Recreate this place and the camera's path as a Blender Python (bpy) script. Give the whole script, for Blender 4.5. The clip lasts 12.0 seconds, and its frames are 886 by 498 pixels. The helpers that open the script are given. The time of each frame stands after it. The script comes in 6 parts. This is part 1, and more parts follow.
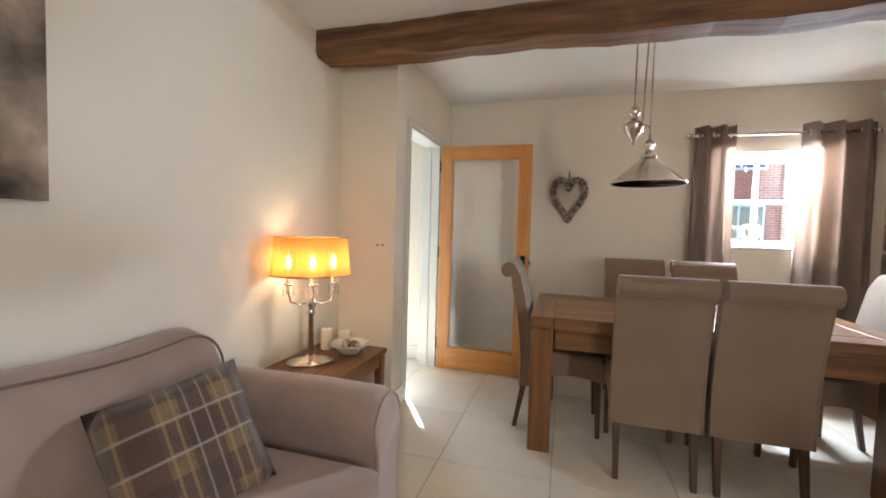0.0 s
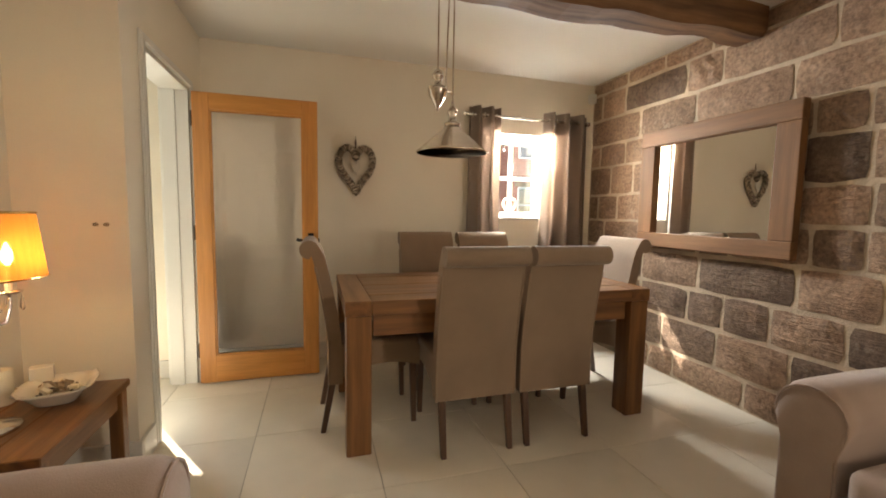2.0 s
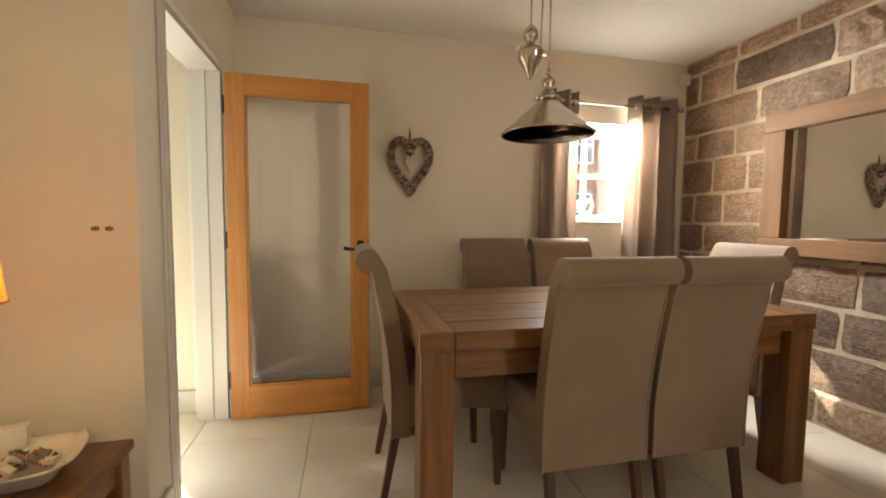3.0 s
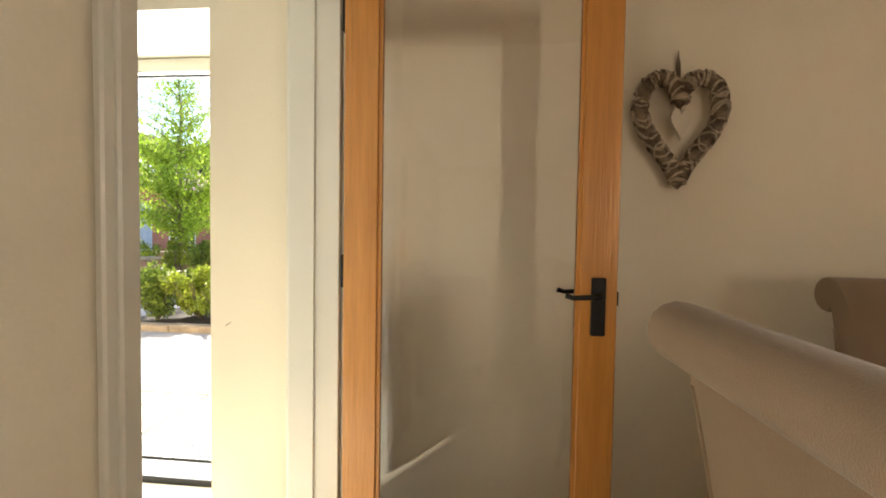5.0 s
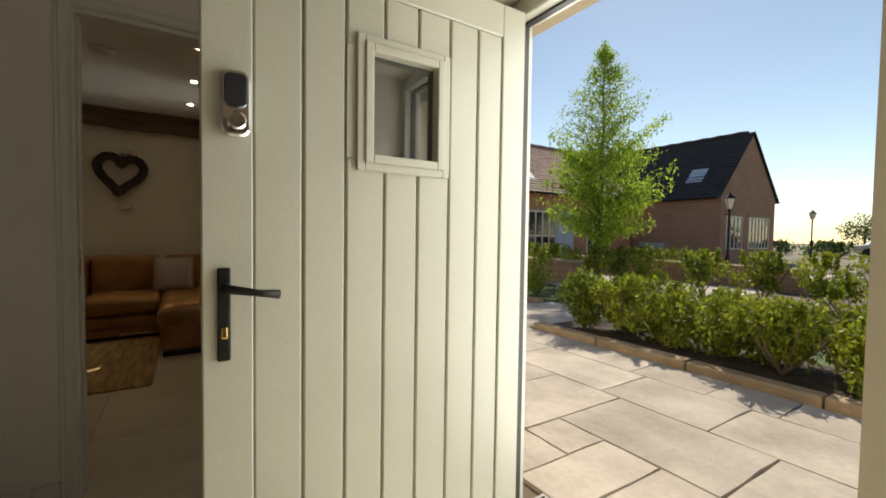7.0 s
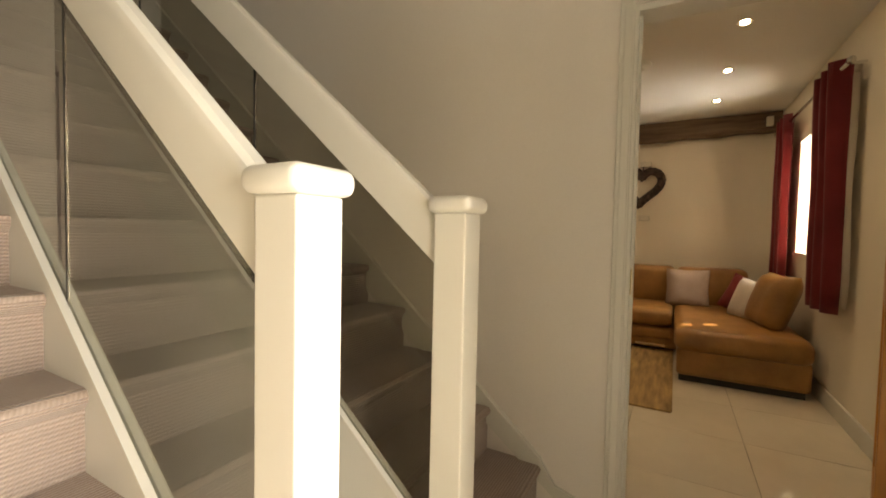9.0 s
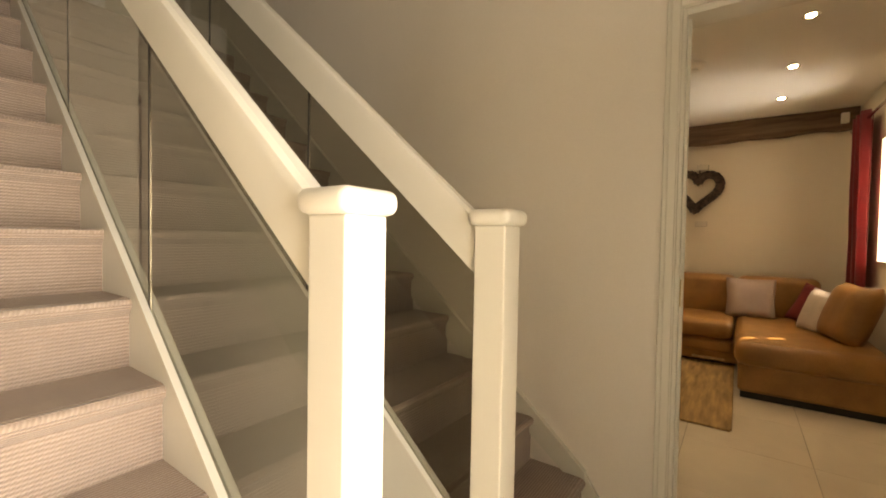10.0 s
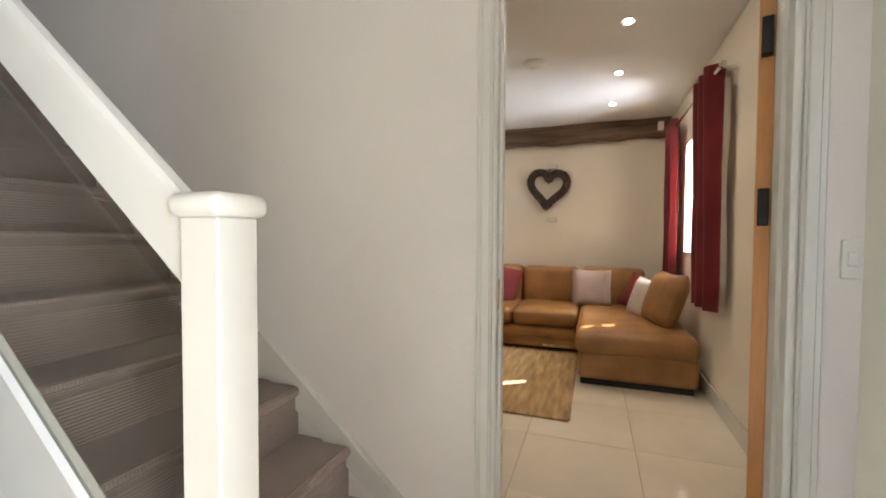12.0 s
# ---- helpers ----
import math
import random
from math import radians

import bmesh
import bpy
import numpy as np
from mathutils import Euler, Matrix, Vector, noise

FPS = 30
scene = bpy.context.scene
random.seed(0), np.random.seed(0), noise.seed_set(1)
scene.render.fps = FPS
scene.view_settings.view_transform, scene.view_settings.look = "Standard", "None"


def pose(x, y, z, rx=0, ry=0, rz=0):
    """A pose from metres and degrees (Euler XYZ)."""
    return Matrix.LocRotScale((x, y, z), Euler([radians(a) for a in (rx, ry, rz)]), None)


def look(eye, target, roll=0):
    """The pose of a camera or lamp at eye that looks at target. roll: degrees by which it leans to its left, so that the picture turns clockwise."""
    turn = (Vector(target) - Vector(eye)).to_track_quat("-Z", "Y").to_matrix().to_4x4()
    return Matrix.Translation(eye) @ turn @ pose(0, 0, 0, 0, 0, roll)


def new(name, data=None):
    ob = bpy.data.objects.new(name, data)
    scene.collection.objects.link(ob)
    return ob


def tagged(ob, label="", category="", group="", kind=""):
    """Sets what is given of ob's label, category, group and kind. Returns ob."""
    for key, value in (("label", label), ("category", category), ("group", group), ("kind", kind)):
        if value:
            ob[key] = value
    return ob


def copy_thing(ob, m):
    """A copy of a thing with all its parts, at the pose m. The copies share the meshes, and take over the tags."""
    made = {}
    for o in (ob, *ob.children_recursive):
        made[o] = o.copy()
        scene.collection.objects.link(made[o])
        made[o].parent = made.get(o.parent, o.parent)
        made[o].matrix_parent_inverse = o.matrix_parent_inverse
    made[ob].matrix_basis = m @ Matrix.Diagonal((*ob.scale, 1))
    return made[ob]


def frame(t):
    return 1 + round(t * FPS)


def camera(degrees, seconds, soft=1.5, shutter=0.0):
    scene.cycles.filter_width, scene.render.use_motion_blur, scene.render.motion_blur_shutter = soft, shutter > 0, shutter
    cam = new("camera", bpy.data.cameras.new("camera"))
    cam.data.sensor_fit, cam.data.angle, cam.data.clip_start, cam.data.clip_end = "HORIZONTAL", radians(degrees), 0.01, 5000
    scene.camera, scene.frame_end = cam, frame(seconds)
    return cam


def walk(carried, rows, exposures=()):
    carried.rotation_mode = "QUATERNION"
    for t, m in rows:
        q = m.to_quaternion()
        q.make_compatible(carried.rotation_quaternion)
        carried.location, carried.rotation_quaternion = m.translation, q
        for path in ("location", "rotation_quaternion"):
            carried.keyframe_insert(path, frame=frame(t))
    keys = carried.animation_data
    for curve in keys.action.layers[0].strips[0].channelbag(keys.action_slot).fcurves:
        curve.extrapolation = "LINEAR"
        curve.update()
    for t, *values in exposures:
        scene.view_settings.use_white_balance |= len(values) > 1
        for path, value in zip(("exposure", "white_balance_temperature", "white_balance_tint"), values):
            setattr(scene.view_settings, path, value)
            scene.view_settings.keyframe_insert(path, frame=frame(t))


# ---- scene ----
# ---- camera and walk ----
cam = camera(93.9, 12.0, soft=1.8)
PATH = [
    (0, (0.322, -0.058, 1.271), (-0.242, 1.858, 1.171), 1.6),
    (0.5, (0.271, 0.011, 1.251), (0.254, 2.007, 1.14), 1.4),
    (1, (0.177, 0.017, 1.258), (0.531, 1.98, 1.115), 1.3),
    (1.5, (0.094, 0.079, 1.243), (0.624, 2.001, 1.077), 1.1),
    (2, (0.026, 0.335, 1.224), (0.608, 2.241, 1.048), 1.0),
    (2.5, (-0.022, 0.621, 1.197), (0.52, 2.539, 1.038), 0.8),
    (3, (-0.093, 0.929, 1.183), (0.356, 2.873, 1.046), 0.6),
    (3.2, (-0.11, 1.041, 1.176), (0.29, 2.996, 1.043), 0.5),
    (5, (-0.345, 2.287, 1.174), (-0.534, 4.279, 1.102), 0.9),
    (5.5, (-0.469, 2.651, 1.189), (-1.002, 4.576, 1.082), 0.8),
    (6, (-0.699, 2.889, 1.163), (-1.539, 4.701, 1.067), 0.9),
    (6.5, (-0.94, 3.038, 1.159), (-2.208, 4.583, 1.07), 0.6),
    (7, (-1.186, 3.062, 1.136), (-2.874, 4.132, 1.064), 0.8),
    (7.5, (-1.384, 3.006, 1.125), (-3.333, 3.451, 1.058), 0.9),
    (7.7, (-1.448, 2.987, 1.132), (-3.438, 3.182, 1.067), 1.2),
    (9.3, (-1.716, 2.84, 1.177), (-3.379, 1.731, 1.115), 1.2),
    (9.5, (-1.708, 2.845, 1.162), (-3.339, 1.689, 1.111), 1.2),
    (10, (-1.68, 2.881, 1.191), (-3.306, 1.718, 1.137), 1.0),
    (10.5, (-1.765, 2.936, 1.168), (-3.459, 1.873, 1.105), 0.9),
    (11, (-1.881, 2.962, 1.172), (-3.653, 2.036, 1.108), 0.7),
    (11.5, (-1.964, 2.972, 1.185), (-3.814, 2.213, 1.123), 0.3),
    (12, (-2.087, 3.003, 1.193), (-3.966, 2.321, 1.131), 0.3),
]
# stops, white balance kelvin and tint along the walk
EXPOSURES = [(0, 2.0, 5500, 10), (0.5, 1.75, 6500, 10), (1.0, 1.75, 6900, 10), (3.2, 1.8, 6900, 10), (5, 1.8, 7000, 8), (5.5, 0.9, 7700, 6), (6, 0.15, 8100, 6),
             (6.5, 0.0, 7900, 6), (7, -0.05, 7600, 8), (7.4, 0.1, 7900, 8), (7.7, 0.2, 8100, 8), (9.3, 2.1, 9200, 14), (9.6, 2.1, 9400, 14), (10, 2.1, 10000, 16), (10.5, 2.05, 11300, 18),
             (11, 2.45, 6700, 14), (11.5, 2.65, 6400, 14), (12, 2.75, 6100, 13)]
SKY, SUN, LAMP_W, SPOT_W = 0.14, 5.0, 0.065, 2.6
walk(cam, [(t, look(eye, target, roll)) for t, eye, target, roll in PATH], exposures=EXPOSURES)

# ---- world, sun and large lights ----
SUN_WAY = Vector((0.517, -0.81, -0.83)).normalized()
world = bpy.data.worlds.new("sky")
scene.world = world
world.use_nodes = True
sky = world.node_tree.nodes.new("ShaderNodeTexSky")
sky.sky_type, sky.sun_disc = "NISHITA", False
sky.dust_density, sky.ozone_density = 0.1, 1.4
sky.sun_elevation, sky.sun_rotation = radians(40.8), radians(-32.5)
world.node_tree.links.new(sky.outputs[0], world.node_tree.nodes["Background"].inputs[0])
world.node_tree.nodes["Background"].inputs[1].default_value = SKY
sun_data = bpy.data.lights.new("sun", "SUN")
sun_data.energy, sun_data.angle, sun_data.color = SUN, radians(0.5), (1, 0.94, 0.85)
new("sun", sun_data).matrix_world = look((0, 0, 20), Vector((0, 0, 20)) + SUN_WAY)


def area_light(name, eye, target, w, h, watts, col):
    d = bpy.data.lights.new(name, "AREA")
    d.shape, d.size, d.size_y, d.energy, d.color = "RECTANGLE", w, h, watts, col
    new(name, d).matrix_world = look(eye, target)


def bulb(name, place, watts, col, r=0.02):
    d = bpy.data.lights.new(name, "POINT")
    d.energy, d.color, d.shadow_soft_size = watts, col, r
    new(name, d).location = place


def spot(name, place, watts, col, deg=100):
    d = bpy.data.lights.new(name, "SPOT")
    d.energy, d.color, d.shadow_soft_size, d.spot_size, d.spot_blend = watts, col, 0.03, radians(deg), 0.6
    new(name, d).location = place


# area lamps for sky light in two window openings and the front door
area_light("window_daylight", (1.875, 4.05, 1.88), (1.5, 1.6, 0.4), 0.58, 0.1, 30, (0.9, 0.95, 1))
area_light("door_daylight", (-1.83, 4.32, 1.0), (-1.83, 0, 0.4), 0.9, 1.8, 28, (0.84, 0.92, 1))
area_light("lounge_window_daylight", (-6.45, 4.3, 1.55), (-6.3, 0, 1.2), 0.4, 0.9, 9, (0.9, 0.95, 1))
# fill lamp added out of view to brighten the living and dining rooms
area_light("living_fill_light", (2.77, -1.5, 1.5), (1.0, 2.0, 1.5), 0.34, 1.05, 12, (1, 0.88, 0.75))

# ---- materials ----


def mk(name, col, rough=0.6, metal=0.0, vary=0.08, scale=3.0, fine=60.0, bump=0.1, random_mix=0.0, stretch=(1, 1, 1), col2=None,
       coat=0.0, sheen=0.0):
    m = bpy.data.materials.new(name)
    m.use_nodes = True
    n, k = m.node_tree.nodes, m.node_tree.links
    b = n["Principled BSDF"]
    b.inputs["Roughness"].default_value, b.inputs["Metallic"].default_value = rough, metal
    b.inputs["Coat Weight"].default_value, b.inputs["Sheen Weight"].default_value = coat, sheen
    tc, mp = n.new("ShaderNodeTexCoord"), n.new("ShaderNodeMapping")
    mp.inputs["Scale"].default_value = stretch
    k.new(tc.outputs["Object"], mp.inputs[0])
    if random_mix:  # each piece shows its own stretch of the pattern
        shift, by = n.new("ShaderNodeObjectInfo"), n.new("ShaderNodeMath")
        by.operation, by.inputs[1].default_value = "MULTIPLY", 61.0
        k.new(shift.outputs["Random"], by.inputs[0]); k.new(by.outputs[0], mp.inputs["Location"])
    n1, n2 = n.new("ShaderNodeTexNoise"), n.new("ShaderNodeTexNoise")
    n1.inputs["Scale"].default_value, n1.inputs["Detail"].default_value = scale, 4
    n2.inputs["Scale"].default_value, n2.inputs["Detail"].default_value = fine, 3
    k.new(mp.outputs[0], n1.inputs["Vector"]); k.new(mp.outputs[0], n2.inputs["Vector"])
    mix = n.new("ShaderNodeMix"); mix.data_type = "RGBA"
    c2 = col2 or tuple(max(0, c * (1 - 2.5 * vary)) for c in col)
    c1 = col if col2 else tuple(min(1, c * (1 + vary)) for c in col)
    mix.inputs[6].default_value, mix.inputs[7].default_value = (*c1, 1), (*c2, 1)
    ramp = n.new("ShaderNodeMapRange")
    ramp.inputs[1].default_value, ramp.inputs[2].default_value = 0.3, 0.72
    k.new(n1.outputs[0], ramp.inputs[0])
    k.new(ramp.outputs[0], mix.inputs[0])
    top = mix.outputs[2]
    spec = n.new("ShaderNodeMix"); spec.data_type, spec.blend_type = "RGBA", "MULTIPLY"
    spec.inputs[0].default_value = min(1, vary * 2.5)
    k.new(top, spec.inputs[6]); k.new(n2.outputs[0], spec.inputs[7])
    gain = n.new("ShaderNodeMix"); gain.data_type, gain.blend_type = "RGBA", "MULTIPLY"
    gain.inputs[0].default_value = 1.0
    g = 1 + min(1, vary * 2.5) * 0.5
    gain.inputs[7].default_value = (g, g, g, 1)
    k.new(spec.outputs[2], gain.inputs[6])
    top = gain.outputs[2]
    if random_mix:
        oi, hsv = n.new("ShaderNodeObjectInfo"), n.new("ShaderNodeHueSaturation")
        mr = n.new("ShaderNodeMapRange")
        mr.inputs[3].default_value, mr.inputs[4].default_value = 1 - random_mix, 1 + random_mix
        k.new(oi.outputs["Random"], mr.inputs[0]); k.new(mr.outputs[0], hsv.inputs["Value"]); k.new(top, hsv.inputs["Color"])
        top = hsv.outputs[0]
    k.new(top, b.inputs["Base Color"])
    rr = n.new("ShaderNodeMapRange")
    rr.inputs[3].default_value, rr.inputs[4].default_value = max(0.02, rough * 0.85), min(1, rough * 1.15)
    k.new(n1.outputs[0], rr.inputs[0]); k.new(rr.outputs[0], b.inputs["Roughness"])
    if bump:
        bp = n.new("ShaderNodeBump")
        bp.inputs["Strength"].default_value, bp.inputs["Distance"].default_value = bump, 0.01
        k.new(n2.outputs[0], bp.inputs["Height"]); k.new(bp.outputs[0], b.inputs["Normal"])
    return m


def wood(name, light, dark, axis, rough=0.4, rings=9.0):
    st = [14, 14, 14]
    st["xyz".index(axis)] = 0.9
    m = mk(name, light, rough, vary=0.12, scale=1.6, fine=rings, bump=0.15, stretch=st, col2=dark)
    return m


def ribbed(name, col, dark, rows, across="z", strength=0.6, rough=0.95):
    """Woven cloth or looped carpet: two crossing waves drive colour and relief."""
    m = mk(name, col, rough, vary=0.1, scale=4, fine=90, bump=0, sheen=0.2)
    n, k = m.node_tree.nodes, m.node_tree.links
    b = n["Principled BSDF"]
    tc = n.new("ShaderNodeTexCoord")
    w1, w2 = n.new("ShaderNodeTexWave"), n.new("ShaderNodeTexWave")
    w1.bands_direction, w2.bands_direction = {"z": ("Z", "DIAGONAL"), "y": ("Y", "X"), "x": ("X", "Z")}[across]
    sp, ad, cb = n.new("ShaderNodeSeparateXYZ"), n.new("ShaderNodeMath"), n.new("ShaderNodeCombineXYZ")
    k.new(tc.outputs["Object"], sp.inputs[0]); k.new(sp.outputs[1], ad.inputs[0]); k.new(sp.outputs[2], ad.inputs[1])
    k.new(sp.outputs[0], cb.inputs[0]); k.new(ad.outputs[0], cb.inputs[2])
    for w, s in ((w1, rows), (w2, rows * 2.2)):
        w.inputs["Scale"].default_value, w.inputs["Distortion"].default_value, w.inputs["Detail Scale"].default_value = s, 1.2, 2
        k.new(cb.outputs[0], w.inputs["Vector"])
    mul = n.new("ShaderNodeMath"); mul.operation = "ADD"
    soft = n.new("ShaderNodeMath"); soft.operation = "MULTIPLY"; soft.inputs[1].default_value = 0.42
    k.new(w2.outputs["Fac"], soft.inputs[0])
    k.new(w1.outputs["Fac"], mul.inputs[0]); k.new(soft.outputs[0], mul.inputs[1])
    half = n.new("ShaderNodeMath"); half.operation = "MULTIPLY"; half.inputs[1].default_value = 0.72
    k.new(mul.outputs[0], half.inputs[0])
    mix = n.new("ShaderNodeMix"); mix.data_type = "RGBA"
    k.new(half.outputs[0], mix.inputs[0])
    mix.inputs[6].default_value = (*dark, 1)
    k.new(b.inputs["Base Color"].links[0].from_socket, mix.inputs[7])
    k.new(mix.outputs[2], b.inputs["Base Color"])
    bp = n.new("ShaderNodeBump"); bp.inputs["Strength"].default_value, bp.inputs["Distance"].default_value = strength, 0.006
    k.new(half.outputs[0], bp.inputs["Height"]); k.new(bp.outputs[0], b.inputs["Normal"])
    return m


def glass(name, tint=(1, 1, 1), rough=0.0):
    m = bpy.data.materials.new(name)
    m.use_nodes = True
    b = m.node_tree.nodes["Principled BSDF"]
    b.inputs["Base Color"].default_value, b.inputs["Transmission Weight"].default_value = (*tint, 1), 1
    b.inputs["Roughness"].default_value, b.inputs["IOR"].default_value = rough, 1.48
    return m


def glow(name, col, strength):
    m = bpy.data.materials.new(name)
    m.use_nodes = True
    b = m.node_tree.nodes["Principled BSDF"]
    b.inputs["Base Color"].default_value = (*col, 1)
    b.inputs["Emission Color"].default_value, b.inputs["Emission Strength"].default_value = (*col, 1), strength
    return m


def bands(name, base, stripes, rough=0.95):
    """Checked wool: stripes are (axis, period, centre, half width, colour, mix)."""
    m = mk(name, base, rough, vary=0.14, scale=9, fine=160, bump=0.5, sheen=0.3)
    n, k = m.node_tree.nodes, m.node_tree.links
    b = n["Principled BSDF"]
    tc, sep = n.new("ShaderNodeTexCoord"), n.new("ShaderNodeSeparateXYZ")
    k.new(tc.outputs["Object"], sep.inputs[0])
    top = b.inputs["Base Color"].links[0].from_socket
    for axis, period, centre, half, col, amount in stripes:
        mod = n.new("ShaderNodeMath"); mod.operation = "PINGPONG"; mod.inputs[1].default_value = period
        add = n.new("ShaderNodeMath"); add.operation = "ADD"; add.inputs[1].default_value = 10.0
        k.new(sep.outputs["xyz".index(axis)], add.inputs[0]); k.new(add.outputs[0], mod.inputs[0])
        cmp_ = n.new("ShaderNodeMath"); cmp_.operation = "COMPARE"
        cmp_.inputs[1].default_value, cmp_.inputs[2].default_value = centre, half
        k.new(mod.outputs[0], cmp_.inputs[0])
        sc = n.new("ShaderNodeMath"); sc.operation = "MULTIPLY"; sc.inputs[1].default_value = amount
        k.new(cmp_.outputs[0], sc.inputs[0])
        mix = n.new("ShaderNodeMix"); mix.data_type = "RGBA"
        k.new(sc.outputs[0], mix.inputs[0]); k.new(top, mix.inputs[6])
        mix.inputs[7].default_value = (*col, 1)
        top = mix.outputs[2]
    k.new(top, b.inputs["Base Color"])
    return m


def leafy(name, col, col2, sub=0.25):
    m = mk(name, col, 0.55, vary=0.25, scale=1.3, fine=25, bump=0, random_mix=0.1, col2=col2)
    n, k = m.node_tree.nodes, m.node_tree.links
    b = n["Principled BSDF"]
    tr, mx = n.new("ShaderNodeBsdfTranslucent"), n.new("ShaderNodeMixShader")
    geo, hsv = n.new("ShaderNodeNewGeometry"), n.new("ShaderNodeHueSaturation")
    mr = n.new("ShaderNodeMapRange"); mr.inputs[3].default_value, mr.inputs[4].default_value = 0.55, 1.5
    k.new(geo.outputs["Random Per Island"], mr.inputs[0]); k.new(mr.outputs[0], hsv.inputs["Value"])
    k.new(b.inputs["Base Color"].links[0].from_socket, hsv.inputs["Color"]); k.new(hsv.outputs[0], b.inputs["Base Color"])
    k.new(hsv.outputs[0], tr.inputs[0])
    mx.inputs[0].default_value = sub
    k.new(b.outputs[0], mx.inputs[1]); k.new(tr.outputs[0], mx.inputs[2])
    k.new(mx.outputs[0], n["Material Output"].inputs[0])
    return m


def brickwork(name, c1, c2, mortar, w=0.225, hgt=0.075, offset=0.5):
    m = mk(name, c1, 0.9, vary=0.1, scale=1, fine=30, bump=0.2)
    n, k = m.node_tree.nodes, m.node_tree.links
    b = n["Principled BSDF"]
    tc, sep, com = n.new("ShaderNodeTexCoord"), n.new("ShaderNodeSeparateXYZ"), n.new("ShaderNodeCombineXYZ")
    add = n.new("ShaderNodeMath"); add.operation = "ADD"
    k.new(tc.outputs["Object"], sep.inputs[0]); k.new(sep.outputs[0], add.inputs[0]); k.new(sep.outputs[1], add.inputs[1])
    k.new(add.outputs[0], com.inputs[0]); k.new(sep.outputs[2], com.inputs[1])
    br = n.new("ShaderNodeTexBrick"); br.offset = offset
    br.inputs["Color1"].default_value, br.inputs["Color2"].default_value, br.inputs["Mortar"].default_value = (*c1, 1), (*c2, 1), (*mortar, 1)
    br.inputs["Scale"].default_value, br.inputs["Brick Width"].default_value, br.inputs["Row Height"].default_value = 1, w, hgt
    br.inputs["Mortar Size"].default_value = 0.008
    k.new(com.outputs[0], br.inputs["Vector"])
    mul = n.new("ShaderNodeMix"); mul.data_type, mul.blend_type = "RGBA", "OVERLAY"; mul.inputs[0].default_value = 0.35
    k.new(br.outputs[0], mul.inputs[6]); k.new(b.inputs["Base Color"].links[0].from_socket, mul.inputs[7])
    k.new(mul.outputs[2], b.inputs["Base Color"])
    return m


CREAM = mk("cream_wall_paint", (0.80, 0.725, 0.595), 0.75, vary=0.025, scale=1.1, fine=140, bump=0.06)
HALL_PAINT = mk("pale_hall_paint", (0.80, 0.75, 0.70), 0.7, vary=0.025, scale=1.1, fine=140, bump=0.06)
CEIL = mk("ceiling_paint", (0.82, 0.81, 0.77), 0.8, vary=0.02, scale=0.8, fine=110, bump=0.05)
GLOSS = mk("white_gloss_paint", (0.68, 0.66, 0.60), 0.32, vary=0.006, scale=7, fine=40, bump=0.03)
DOOR_PAINT = mk("grey_green_door_paint", (0.44, 0.43, 0.36), 0.38, vary=0.03, scale=2, fine=80, bump=0.05)
# darker copy of the door paint, for the shade between the boards
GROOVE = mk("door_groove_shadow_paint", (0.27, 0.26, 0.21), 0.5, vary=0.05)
TILE = mk("cream_porcelain_tile", (0.78, 0.71, 0.58), 0.12, vary=0.035, scale=1.4, fine=9, bump=0.008, random_mix=0.03)
GROUT = mk("tile_grout", (0.42, 0.37, 0.29), 0.85, vary=0.1)
HONEY = {a: wood("honey_oak_" + a, (0.62, 0.28, 0.07), (0.47, 0.19, 0.04), a, 0.33) for a in "xyz"}
TABLE = {a: wood("rustic_oak_" + a, (0.28, 0.125, 0.04), (0.115, 0.047, 0.015), a, 0.32) for a in "xyz"}
FRAME_OAK = {a: wood("mirror_oak_" + a, (0.27, 0.125, 0.044), (0.155, 0.072, 0.025), a, 0.68) for a in "xyz"}
DARK_WOOD = mk("dark_stained_beech", (0.10, 0.048, 0.024), 0.4, vary=0.15, stretch=(12, 12, 1.5), scale=3, fine=12)
BEAM = wood("aged_oak_beam_x", (0.25, 0.125, 0.05), (0.075, 0.035, 0.015), "x", 0.75, 6)
BEAM_Y = wood("aged_oak_beam_y", (0.20, 0.13, 0.08), (0.08, 0.045, 0.025), "y", 0.75, 6)
CHAIR = mk("taupe_chair_cloth", (0.26, 0.177, 0.112), 0.9, vary=0.05, scale=5, fine=420, bump=0.25, sheen=0.25)
SOFA = mk("mauve_sofa_velvet", (0.36, 0.265 * 0.95, 0.225 * 0.85), 0.85, vary=0.07, scale=4, fine=300, bump=0.2, sheen=0.4)
PIPING = mk("dark_piping_cloth", (0.20, 0.14, 0.11), 0.9, vary=0.1)
CARPET = ribbed("looped_stair_carpet", (0.47, 0.365, 0.31), (0.27, 0.20, 0.165), 30, "z", 0.7)
CURTAIN = mk("taupe_curtain_cloth", (0.40, 0.31, 0.245), 0.85, vary=0.06, scale=3, fine=260, bump=0.15, sheen=0.3, stretch=(1, 1, 0.3))
LINING = mk("curtain_lining", (0.72, 0.64, 0.55), 0.85, vary=0.04, fine=200)
RED = mk("crimson_curtain_cloth", (0.30, 0.022, 0.028), 0.7, vary=0.1, scale=4, fine=200, bump=0.2, sheen=0.3)
RED_CUSHION = mk("crimson_cushion_cloth", (0.23, 0.03, 0.03), 0.85, vary=0.1, fine=200, bump=0.3)
GREY_CUSHION = mk("grey_beige_cushion_cloth", (0.45, 0.34, 0.28), 0.9, vary=0.1, fine=150, bump=0.4)
CREAM_CUSHION = mk("cream_cushion_cloth", (0.66, 0.58, 0.5), 0.9, vary=0.1, fine=150, bump=0.4)
